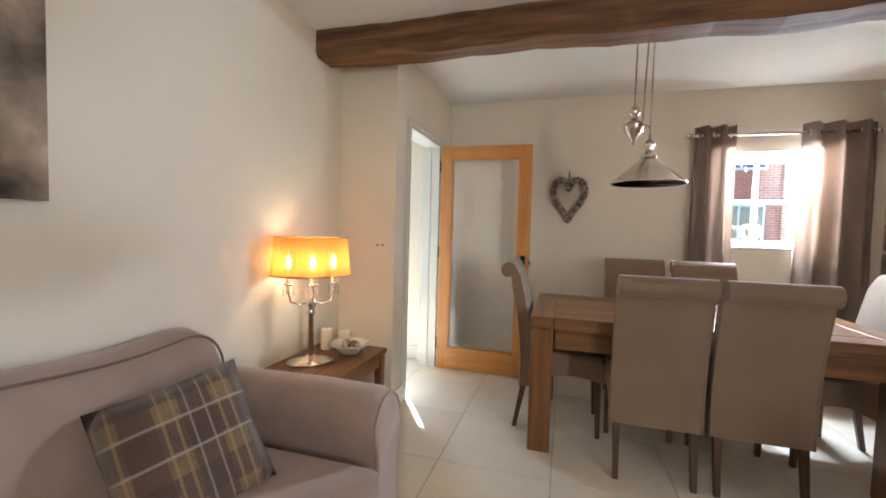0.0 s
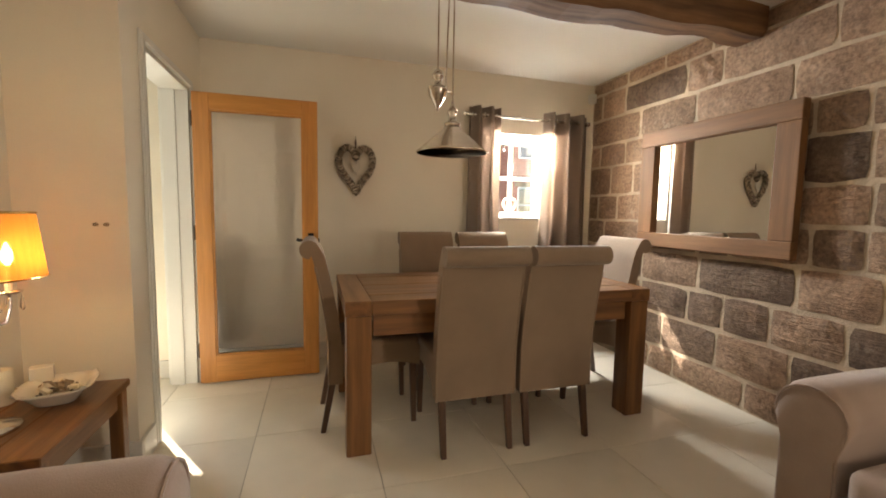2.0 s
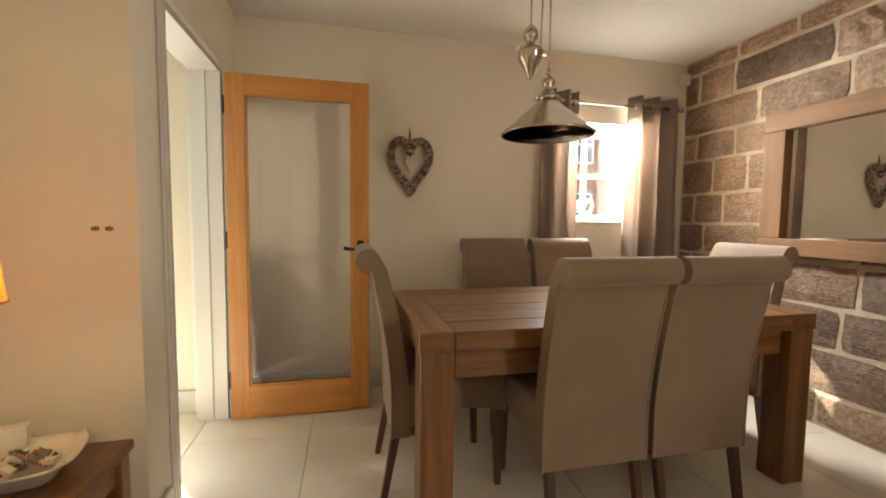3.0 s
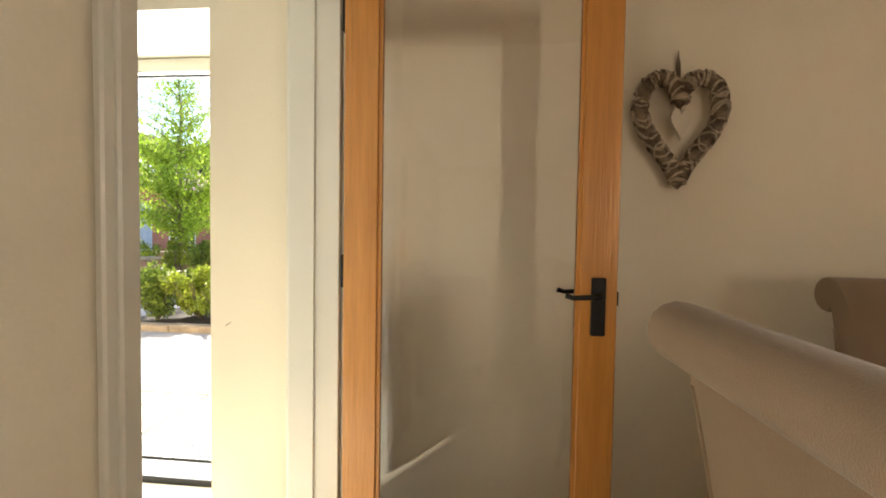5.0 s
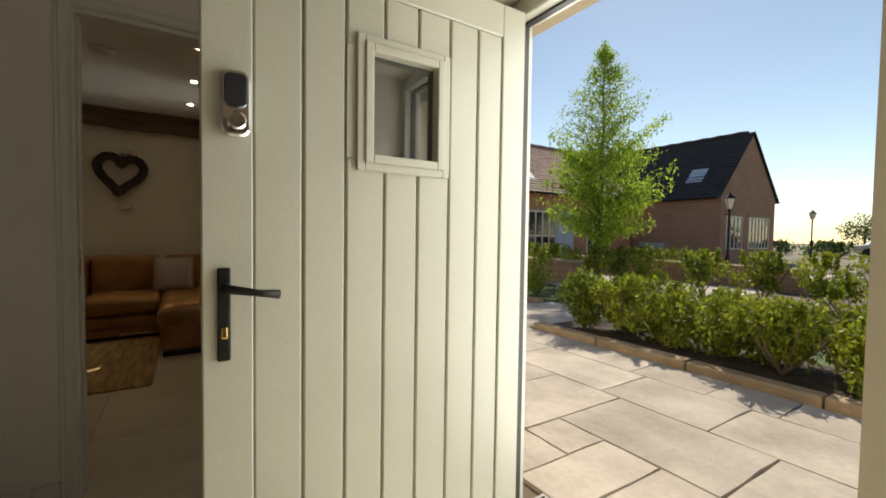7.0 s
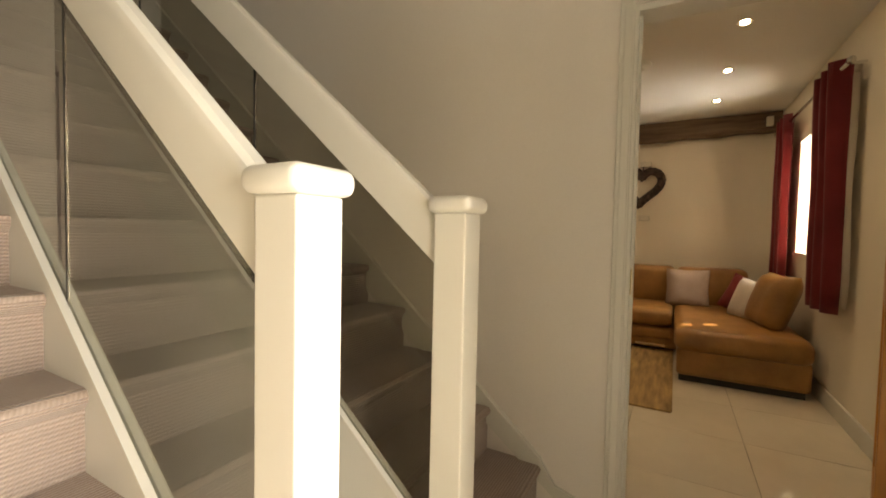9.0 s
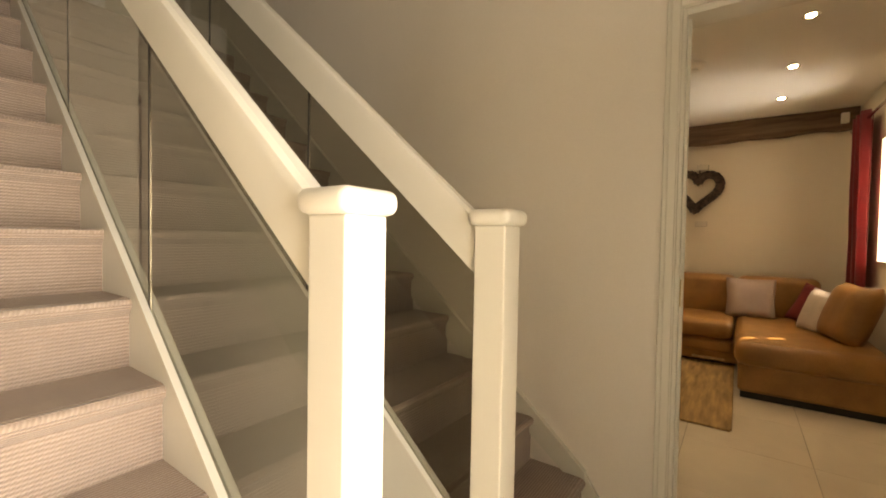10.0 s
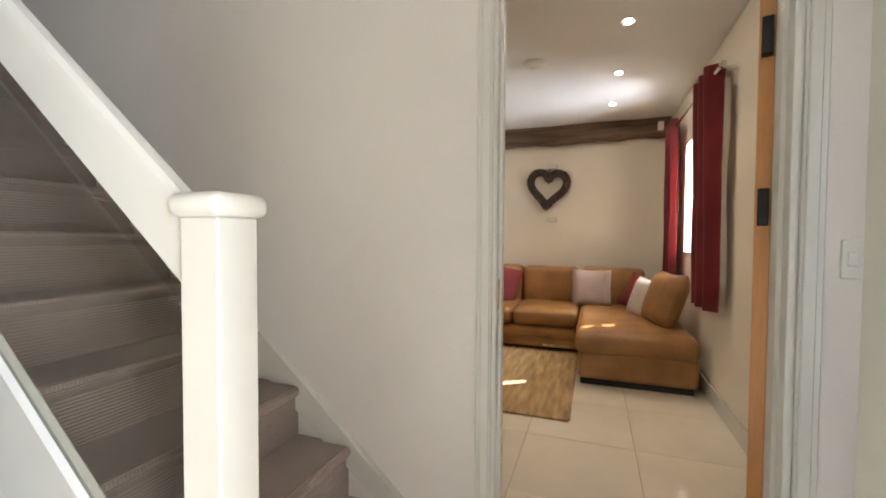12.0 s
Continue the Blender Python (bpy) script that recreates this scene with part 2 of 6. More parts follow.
LEATHER = mk("tan_leather", (0.34, 0.165, 0.05), 0.38, vary=0.12, scale=5, fine=120, bump=0.15)
SISAL = mk("woven_sisal", (0.52, 0.34, 0.15), 0.9, vary=0.2, scale=3, fine=70, bump=0.5, stretch=(1, 7, 1))
CHROME = mk("chrome", (0.75, 0.73, 0.7), 0.12, 1.0, vary=0.02, bump=0)
NICKEL = mk("antique_nickel", (0.60, 0.52, 0.43), 0.22, 1.0, vary=0.08, scale=6, bump=0.02)
BRASS = mk("brass", (0.6, 0.42, 0.16), 0.25, 1.0, vary=0.05, bump=0)
IRON = mk("black_iron", (0.018, 0.017, 0.016), 0.45, 0.6, vary=0.15, scale=20, fine=120, bump=0.2)
SEAL = mk("black_rubber_seal", (0.02, 0.018, 0.016), 0.6, vary=0.1)
PLASTIC = mk("white_plastic", (0.78, 0.75, 0.68), 0.35, vary=0.02, bump=0)
CHINA = mk("cream_china", (0.74, 0.68, 0.57), 0.15, vary=0.03, bump=0.02)
WAX = mk("ivory_wax", (0.75, 0.66, 0.5), 0.5, vary=0.05)
PALE_WICKER = mk("pale_willow", (0.55, 0.46, 0.35), 0.8, vary=0.2, scale=25, fine=90, bump=0.3)
WICKER = mk("grey_willow", (0.25, 0.19, 0.13), 0.85, vary=0.3, scale=25, fine=90, bump=0.4)
DARK_WICKER = mk("dark_willow", (0.12, 0.085, 0.065), 0.85, vary=0.3, scale=25, fine=90, bump=0.4)


def sandstone(name, col, dark, pale):
    """Pecked sandstone: soft beds, coarse pits, tool strokes and pale lime smears."""
    m = mk(name, col, 0.92, vary=0.2, scale=7, fine=55, bump=0.0, random_mix=0.22, col2=dark)
    n, k = m.node_tree.nodes, m.node_tree.links
    b = n["Principled BSDF"]
    vec = n["Mapping"].outputs[0]
    pit, stroke, lime = n.new("ShaderNodeTexNoise"), n.new("ShaderNodeTexNoise"), n.new("ShaderNodeTexNoise")
    pit.inputs["Scale"].default_value, pit.inputs["Detail"].default_value, pit.inputs["Roughness"].default_value = 38, 7, 0.72
    k.new(vec, pit.inputs["Vector"])
    turn = n.new("ShaderNodeMapping")
    turn.inputs["Rotation"].default_value, turn.inputs["Scale"].default_value = (radians(38), 0, 0), (1, 3, 26)
    k.new(vec, turn.inputs[0])
    stroke.inputs["Scale"].default_value, stroke.inputs["Detail"].default_value = 5, 2
    k.new(turn.outputs[0], stroke.inputs["Vector"])
    lime.inputs["Scale"].default_value, lime.inputs["Detail"].default_value, lime.inputs["Roughness"].default_value = 11, 8, 0.75
    k.new(vec, lime.inputs["Vector"])
    mask = n.new("ShaderNodeMapRange")
    mask.inputs[1].default_value, mask.inputs[2].default_value, mask.inputs[4].default_value = 0.58, 0.68, 0.45
    k.new(lime.outputs[0], mask.inputs[0])
    dim = n.new("ShaderNodeMapRange")
    dim.inputs[1].default_value, dim.inputs[2].default_value, dim.inputs[3].default_value, dim.inputs[4].default_value = 0.32, 0.6, 0.5, 1.12
    k.new(pit.outputs[0], dim.inputs[0])
    hsv, mix = n.new("ShaderNodeHueSaturation"), n.new("ShaderNodeMix")
    mix.data_type = "RGBA"
    k.new(b.inputs["Base Color"].links[0].from_socket, hsv.inputs["Color"]); k.new(dim.outputs[0], hsv.inputs["Value"])
    k.new(hsv.outputs[0], mix.inputs[6]); mix.inputs[7].default_value = (*pale, 1); k.new(mask.outputs[0], mix.inputs[0])
    k.new(mix.outputs[2], b.inputs["Base Color"])
    add = n.new("ShaderNodeMath"); add.operation = "MULTIPLY_ADD"; add.inputs[1].default_value = 0.7
    k.new(stroke.outputs[0], add.inputs[0]); k.new(pit.outputs[0], add.inputs[2])
    bp = n.new("ShaderNodeBump"); bp.inputs["Strength"].default_value, bp.inputs["Distance"].default_value = 0.85, 0.012
    k.new(add.outputs[0], bp.inputs["Height"]); k.new(bp.outputs[0], b.inputs["Normal"])
    return m


STONE = sandstone("sandstone_block", (0.42, 0.275, 0.18), (0.29, 0.18, 0.115), (0.56, 0.45, 0.33))
STONE_GREY = sandstone("darker_grey_sandstone", (0.27, 0.178, 0.118), (0.17, 0.108, 0.073), (0.42, 0.34, 0.27))
MORTAR = mk("lime_mortar", (0.58, 0.46, 0.33), 0.95, vary=0.12, scale=6, fine=70, bump=0.5)
FLAG = mk("sandstone_flag", (0.47, 0.415, 0.36), 0.85, vary=0.12, scale=2.2, fine=26, bump=0.25, random_mix=0.13)
GALV = mk("galvanised_steel", (0.17, 0.165, 0.155), 0.55, 0.2, vary=0.1, scale=9)
JOINT = mk("paving_joint", (0.16, 0.12, 0.085), 0.95, vary=0.2, fine=60, bump=0.4)
KERB = mk("kerb_stone", (0.40, 0.29, 0.18), 0.9, vary=0.15, scale=4, fine=40, bump=0.4, random_mix=0.1)
SOIL = mk("bed_soil", (0.07, 0.048, 0.03), 0.95, vary=0.3, fine=40, bump=0.8)
GRASS = mk("lawn", (0.075, 0.13, 0.022), 0.9, vary=0.3, scale=2, fine=90, bump=0.6)
LAND = mk("distant_ground", (0.22, 0.20, 0.12), 0.95, vary=0.25, scale=0.2, fine=3, bump=0.2)
LEAF = leafy("birch_leaf", (0.40, 0.52, 0.07), (0.26, 0.40, 0.04), 0.65)
HEDGE = leafy("laurel_leaf", (0.36, 0.40, 0.035), (0.13, 0.20, 0.025), 0.42)
FAR_LEAF = leafy("distant_foliage", (0.20, 0.27, 0.09), (0.10, 0.15, 0.05), 0.3)
BARK = mk("birch_bark", (0.20, 0.14, 0.09), 0.9, vary=0.25, fine=40, bump=0.5)
BRICK = brickwork("red_brick", (0.47, 0.19, 0.12), (0.34, 0.14, 0.09), (0.5, 0.42, 0.34))
OLD_STONE = brickwork("mixed_brick_and_stone", (0.42, 0.25, 0.17), (0.34, 0.22, 0.16), (0.48, 0.38, 0.3), 0.4, 0.14)
ROOF = brickwork("clay_roof_tiles", (0.46, 0.33, 0.28), (0.33, 0.23, 0.2), (0.14, 0.10, 0.09), 0.2, 0.14)
SLATE = brickwork("dark_roof_tiles", (0.05, 0.048, 0.05), (0.035, 0.034, 0.037), (0.015, 0.015, 0.016), 0.2, 0.14)
# paint of shutters and bench; on rooflights it stands for mirrored sky
BLUE_PAINT_AND_SKY = mk("pale_blue_paint_and_sky", (0.40, 0.47, 0.55), 0.6, vary=0.05)
SKY_PANE = mk("reflecting_door_glass", (0.03, 0.032, 0.03), 0.02, vary=0.02, bump=0, coat=1.0)
SKY_PANE.node_tree.nodes["Principled BSDF"].inputs["IOR"].default_value = 1.6
SKY_PANE.node_tree.nodes["Principled BSDF"].inputs["Coat IOR"].default_value = 1.6
DARK_PANE = mk("dark_window_pane", (0.02, 0.022, 0.026), 0.04, vary=0.05, bump=0, coat=1.0)
CLEAR = glass("clear_glass")
STAIR_GLASS = glass("stair_glass", (0.54, 0.52, 0.44))
CRYSTAL = glass("crystal", (1, 0.97, 0.92))
SHADE = mk("amber_pleated_shade", (0.62, 0.34, 0.11), 0.8, vary=0.06, bump=0.2, stretch=(40, 40, 1), scale=2, fine=4)
_n, _k = SHADE.node_tree.nodes, SHADE.node_tree.links
_t, _x = _n.new("ShaderNodeBsdfTranslucent"), _n.new("ShaderNodeMixShader")
_t.inputs[0].default_value, _x.inputs[0].default_value = (0.80, 0.34, 0.05, 1), 0.4
_k.new(_n["Principled BSDF"].outputs[0], _x.inputs[1]); _k.new(_t.outputs[0], _x.inputs[2])
_s, _y = _n.new("ShaderNodeBsdfTransparent"), _n.new("ShaderNodeMixShader")  # sheer weave
_s.inputs[0].default_value, _y.inputs[0].default_value = (1, 0.72, 0.38, 1), 0.14
_k.new(_x.outputs[0], _y.inputs[1]); _k.new(_s.outputs[0], _y.inputs[2]); _k.new(_y.outputs[0], _n["Material Output"].inputs[0])
BULB_GLOW = glow("warm_bulb", (1, 0.72, 0.38), 25)
SPOT_GLOW = glow("downlight_lens", (1, 0.86, 0.66), 40)
PLAID = bands("plaid_wool", (0.24, 0.155, 0.075), [("x", 0.075, 0.012, 0.03, (0.09, 0.055, 0.045), 0.72), ("z", 0.075, 0.012, 0.03, (0.09, 0.055, 0.045), 0.72),
              ("x", 0.075, 0.058, 0.004, (0.42, 0.30, 0.13), 0.45), ("z", 0.15, 0.10, 0.004, (0.5, 0.42, 0.40), 0.5),
              ("x", 0.15, 0.128, 0.003, (0.5, 0.42, 0.40), 0.4)])
PRINT = mk("brown_canvas_print", (0.60, 0.46, 0.32), 0.85, vary=0.3, scale=4.5, fine=11, bump=0.1, col2=(0.05, 0.035, 0.028))
MIRROR = mk("mirror_silver", (0.9, 0.9, 0.88), 0.0, 1.0, vary=0.0, bump=0)
MIRROR.node_tree.links.remove(MIRROR.node_tree.nodes["Principled BSDF"].inputs["Roughness"].links[0])
MIRROR.node_tree.nodes["Principled BSDF"].inputs["Roughness"].default_value = 0.0

# ---- building helpers ----


def mesh_of(name, bm, material, smooth=False):
    bmesh.ops.recalc_face_normals(bm, faces=bm.faces)
    me = bpy.data.meshes.new(name)
    bm.to_mesh(me)
    bm.free()
    me.materials.append(material)
    if smooth:
        for p in me.polygons:
            p.use_smooth = True
    return me


def part(name, bm, material, parent, label="", smooth=False):
    ob = new(name, mesh_of(name, bm, material, smooth))
    ob.parent = parent
    if label:
        ob["label"] = label
    return ob


def structure(name, bm, material, label, category, smooth=False):
    return tagged(new(name, mesh_of(name, bm, material, smooth)), label, category, kind="structure")


def single(name, bm, material, label, category, place=(0, 0, 0), rz=0, group="", smooth=False, kind=""):
    ob = tagged(new(name, mesh_of(name, bm, material, smooth)), label, category, group, kind)
    ob.matrix_world = pose(*place, 0, 0, rz)
    return ob


def thing(name, label, category, place=(0, 0, 0), rz=0, group="", kind=""):
    ob = tagged(new(name), label, category, group, kind)
    ob.empty_display_size = 0.05
    ob.matrix_world = pose(*place, 0, 0, rz)
    return ob


def bx(bm, x0, y0, z0, x1, y1, z1, bevel=0.0, seg=2, m=None):
    made = bmesh.ops.create_cube(bm, size=1)["verts"]
    for v in made:
        v.co = Vector((x0 + (v.co.x + 0.5) * (x1 - x0), y0 + (v.co.y + 0.5) * (y1 - y0), z0 + (v.co.z + 0.5) * (z1 - z0)))
    if m is not None:
        for v in made:
            v.co = m @ v.co
    if bevel:
        edges = list({e for v in made for e in v.link_edges})
        bmesh.ops.bevel(bm, geom=edges, offset=bevel, segments=seg, affect="EDGES", profile=0.5)
    return bm


def box(*a, **k):
    return bx(bmesh.new(), *a, **k)


def prism(bm, pts, axis, a, b):
    """A polygon of 2D points, extruded from a to b along an axis (x: points are y, z; y: x, z; z: x, y)."""
    def at(p, d):
        return {"x": (d, p[0], p[1]), "y": (p[0], d, p[1]), "z": (p[0], p[1], d)}[axis]
    lo, hi = [bm.verts.new(at(p, a)) for p in pts], [bm.verts.new(at(p, b)) for p in pts]
    bm.faces.new(lo); bm.faces.new(hi)
    for i in range(len(pts)):
        j = (i + 1) % len(pts)
        bm.faces.new((lo[i], lo[j], hi[j], hi[i]))
    return bm


def tube(bm, pts, r, seg=8, close=False):
    """A round bar along points; r may be a list."""
    pts = [Vector(p) for p in pts]
    rad = r if isinstance(r, (list, tuple)) else [r] * len(pts)
    rings, n = [], len(pts)
    side = None
    for i, p in enumerate(pts):
        d = (pts[(i + 1) % n] - pts[i - 1]) if close else (pts[min(i + 1, n - 1)] - pts[max(i - 1, 0)])
        d.normalize()
        if side is None or abs(side.dot(d)) > 0.95:
            side = d.orthogonal().normalized()
        side = (side - d * side.dot(d)).normalized()
        up = d.cross(side)
        rings.append([bm.verts.new(p + rad[i] * (math.cos(a) * side + math.sin(a) * up)) for a in (2 * math.pi * s / seg for s in range(seg))])
    for i in range(n if close else n - 1):
        a, b = rings[i], rings[(i + 1) % n]
        for s in range(seg):
            bm.faces.new((a[s], a[(s + 1) % seg], b[(s + 1) % seg], b[s]))
    if not close:
        bm.faces.new(rings[0]); bm.faces.new(rings[-1])
    return bm


def lathe(bm, prof, seg=24, at=(0, 0, 0), sx=1.0, sy=1.0):
    """Turns (radius, z) pairs round the z axis; closes the ends."""
    rings = [[bm.verts.new((at[0] + r * sx * math.cos(2 * math.pi * s / seg), at[1] + r * sy * math.sin(2 * math.pi * s / seg), at[2] + z)) for s in range(seg)]
             for r, z in prof]
    for a, b in zip(rings, rings[1:]):
        for s in range(seg):
            bm.faces.new((a[s], a[(s + 1) % seg], b[(s + 1) % seg], b[s]))
    bm.faces.new(rings[0]); bm.faces.new(rings[-1])
    return bm


def cushion_mesh(w, h, t, pinch=0.12, n=10):
    """A stuffed square in the xz plane, thickness along y."""
    bm = bmesh.new()
    grid = []
    for side in (1, -1):
        rows = []
        for i in range(n + 1):
            row = []
            for j in range(n + 1):
                u, v = 2 * i / n - 1, 2 * j / n - 1
                puff = max(0, (1 - u ** 4) * (1 - v ** 4)) ** 0.6
                k = 1 - pinch * (1 - abs(u * v)) * (max(abs(u), abs(v)) ** 3) * 0.5
                row.append(bm.verts.new((u * w / 2 * k, side * t / 2 * puff + 0.008 * noise.noise((u * 2, v * 2, side)), v * h / 2 * k)))
            rows.append(row)
        grid.append(rows)
    for rows in grid:
        for i in range(n):
            for j in range(n):
                bm.faces.new((rows[i][j], rows[i + 1][j], rows[i + 1][j + 1], rows[i][j + 1]))
    bmesh.ops.remove_doubles(bm, verts=bm.verts, dist=0.012)
    return bm


def drape(x0, x1, z0, z1, folds, depth, flare=0.0, nx=72, nz=8, phase=0.0):
    """A hanging cloth in the xz plane, folded along y, with some thickness."""
    bm = bmesh.new()
    rows = []
    for j in range(nz + 1):
        v = j / nz
        row = []
        for i in range(nx + 1):
            u = i / nx
            wide = 1 + flare * (1 - v)
            x = (x0 + x1) / 2 + (u - 0.5) * (x1 - x0) * wide
            y = depth * math.sin(2 * math.pi * folds * u + phase) * (0.75 + 0.25 * v) + 0.012 * noise.noise((u * 5, v * 3, phase))
            row.append(bm.verts.new((x + 0.012 * noise.noise((u * 9, v * 2, 3)), y, z0 + (z1 - z0) * v)))
        rows.append(row)
    faces = [bm.faces.new((rows[j][i], rows[j][i + 1], rows[j + 1][i + 1], rows[j + 1][i])) for j in range(nz) for i in range(nx)]
    bmesh.ops.solidify(bm, geom=faces, thickness=0.004)
    return bm


def heart_points(w, h, n=40):
    out = []
    for i in range(n):
        a = 2 * math.pi * i / n
        x = 16 * math.sin(a) ** 3
        z = 13 * math.cos(a) - 5 * math.cos(2 * a) - 2 * math.cos(3 * a) - math.cos(4 * a)
        out.append((x / 32 * w, (z + 2.5) / 29 * h))
    return out

# ---- the house: floors, walls, ceilings ----
H = 2.465            # dining and living ceiling
HL = 2.56            # lounge ceiling
BACK = 3.86          # north wall of the dining room, inner face
STONE_X = 2.6        # stone wall face
WEST = -0.784        # wall with the doorway to the hall, dining side
HALL_E = -0.945      # the same wall, hall side
LIV_W = -1.2         # living room west wall
STAIR_E = -1.3       # its stair side
HALL_N = 3.684       # hall north wall, inner face
HALL_W = -3.425      # wall with the lounge doorway
LNG_E = -3.55        # the same wall, lounge side
LNG_N, LNG_W = 3.83, -7.55
OUT_N = 4.3          # outer face of the north front
S_END = -3.2


def wall(name, boxes, material, label):
    bm = bmesh.new()
    for b in boxes:
        bx(bm, *b)
    return structure(name, bm, material, label, "wall")


wall("wall_north_dining", [(WEST, BACK, 0, 1.55, OUT_N, H), (2.2, BACK, 0, 2.6, OUT_N, H), (1.55, BACK, 0, 2.2, OUT_N, 1.165),
                           (1.55, BACK, 1.95, 2.2, OUT_N, H), (2.6, BACK, 0, 2.95, OUT_N, H)], CREAM, "cream painted plaster wall with a deep window recess")
wall("wall_west_dining", [(HALL_E, 3.545, 0, WEST, OUT_N, H), (HALL_E, 2.53, 0, WEST, 2.765, H), (HALL_E, 2.765, 2.02, WEST, 3.545, H)],
     CREAM, "cream painted plaster wall with a doorway to the hall")
wall("wall_pier", [(STAIR_E, 2.53, 0, HALL_E, 2.64, H)], CREAM, "cream plaster pier beside the hall doorway")
wall("wall_west_living", [(STAIR_E, S_END, 0, LIV_W, 2.53, 5.0)], CREAM, "cream painted plaster living room wall")
wall("wall_south_living", [(STAIR_E, S_END - 0.2, 0, 2.95, S_END, H)], CREAM, "cream painted plaster end wall")
hall_north = wall("wall_hall_north", [(-1.315, HALL_N, 0, HALL_E, OUT_N, 2.75), (LNG_E, 4.06, 0, -2.36, 4.15, 2.75), (LNG_E, 4.15, 0, -2.54, OUT_N, 2.75), (-2.36, HALL_N, 1.955, -1.315, 4.15, 2.75), (-2.54, 4.15, 1.955, -1.315, OUT_N, 2.75), (LNG_E, HALL_N, 2.2, -2.36, 4.06, 2.75)],
     CREAM, "cream painted hall wall round the front door recess")
part("scuff", tube(bmesh.new(), [(-1.258, HALL_N - 0.0005, 0.832), (-1.253, HALL_N - 0.0005, 0.838), (-1.244, HALL_N - 0.0005, 0.840), (-1.238, HALL_N - 0.0005, 0.847)], [0.001, 0.002, 0.0015, 0.001], 5), KERB, hall_north, "small brown scuff in the paint")
wall("wall_hall_west", [(LNG_E, -1.9, 0, HALL_W, 2.69, 5.0), (LNG_E, 3.51, 0, HALL_W, 4.06, 2.75), (LNG_E, 2.69, 2.035, HALL_W, 3.51, 2.75)],
     HALL_PAINT, "pale painted hall wall with a doorway to the lounge")
wall("wall_stair_south", [(LNG_E, -2.0, 0, STAIR_E, -1.9, 5.0)], HALL_PAINT, "pale painted wall behind the stair landing")
wall("wall_under_stairs", [(-2.64, -0.12, 0, -2.17, -0.04, 2.6)], HALL_PAINT, "pale painted wall between the two stair flights")
wall("wall_hall_upper", [(HALL_W, 2.535, 2.755, HALL_E, 2.64, 5.0), (HALL_E, 2.53, H, WEST, OUT_N, 2.75), (STAIR_E, 2.535, H, HALL_E, 2.64, 2.75)], HALL_PAINT, "pale painted wall above the hall")
wall("wall_lounge_north", [(LNG_W, LNG_N, 0, -6.65, OUT_N, HL), (-6.25, LNG_N, 0, LNG_E, OUT_N, HL), (-6.65, LNG_N, 0, -6.25, OUT_N, 1.05),
                           (-6.65, LNG_N, 2.08, -6.25, OUT_N, HL)], CREAM, "cream painted lounge wall with a window")
wall("wall_lounge_west", [(LNG_W - 0.2, -1.0, 0, LNG_W, OUT_N, HL)], CREAM, "cream painted lounge wall")
wall("wall_lounge_south", [(LNG_W - 0.2, -1.1, 0, LNG_E, -1.0, HL)], CREAM, "cream painted lounge wall")


def ceiling(name, x0, y0, x1, y1, z, label):
    structure(name, box(x0, y0, z, x1, y1, z + 0.12), CEIL, label, "ceiling")


ceiling("ceiling_dining", LIV_W, S_END, 2.95, BACK + 0.2, H, "white painted plaster ceiling")
ceiling("ceiling_hall", LNG_E, 2.64, HALL_E, OUT_N, 2.755, "white painted hall ceiling")
ceiling("ceiling_stairs", LNG_E - 0.1, -2.0, STAIR_E + 0.1, 2.6, 5.003, "white painted ceiling over the stairs")
ceiling("ceiling_lounge", LNG_W - 0.2, -1.1, LNG_E, OUT_N, HL, "white painted lounge ceiling")

# trim
SKIRT = [("baseboard_dining", (WEST, BACK - 0.02, 0.0, STONE_X - 0.06, BACK - 0.001, 0.13)), ("baseboard_pier", (LIV_W + 0.018, 2.512, 0, WEST + 0.018, 2.529, 0.13)),
         ("baseboard_doorway", (WEST + 0.001, 2.529, 0, WEST + 0.018, 2.694, 0.13)), ("baseboard_living", (LIV_W + 0.001, S_END, 0, LIV_W + 0.018, 2.529, 0.13)),
         ("baseboard_hall", (-1.315, HALL_N - 0.018, 0, HALL_E, HALL_N - 0.001, 0.13)), ("baseboard_hall_west", (HALL_W + 0.001, 2.552, 0, HALL_W + 0.018, 2.638, 0.10)),
         ("baseboard_lounge", (-7.5, LNG_N - 0.018, 0, LNG_E, LNG_N - 0.001, 0.12))]
for nm, b in SKIRT:
    structure(nm, box(*b, bevel=0.004), GLOSS, "white painted skirting board", "skirting board")


def architrave(name, x, side, y0, y1, top, label):
    """Moulded casing round a doorway in a wall at x; side is the way it stands out."""
    bm = bmesh.new()
    for w, i, d0, d in ((0.052, 0.0, 0.001, 0.014), (0.036, 0.006, 0.011, 0.020)):
        xa, xb = sorted((x + side * d0, x + side * d))
        bx(bm, xa, y0 - w, 0, xb, y0 - i, top + w, 0.003, 1)
        bx(bm, xa, y1 + i, 0, xb, y1 + w, top + w, 0.003, 1)
        bx(bm, xa, y0 - i, top + i, xb, y1 + i, top + w, 0.003, 1)
    structure(name, bm, GLOSS, label, "door frame")


def lining(name, x0, x1, y0, y1, top):
    bm = bmesh.new()
    bx(bm, x0, y0, 0, x1, y0 + 0.014, top, 0.002, 1); bx(bm, x0, y1 - 0.022, 0, x1, y1, top, 0.002, 1)
    bx(bm, x0, y0 + 0.014, top - 0.022, x1, y1 - 0.022, top, 0.002, 1)
    xm = x0 + 0.055
    bx(bm, xm, y0 + 0.014, 0, xm + 0.03, y0 + 0.024, top - 0.022); bx(bm, xm, y1 - 0.034, 0, xm + 0.03, y1 - 0.022, top - 0.022)
    structure(name, bm, GLOSS, "cream painted timber door lining", "door frame")


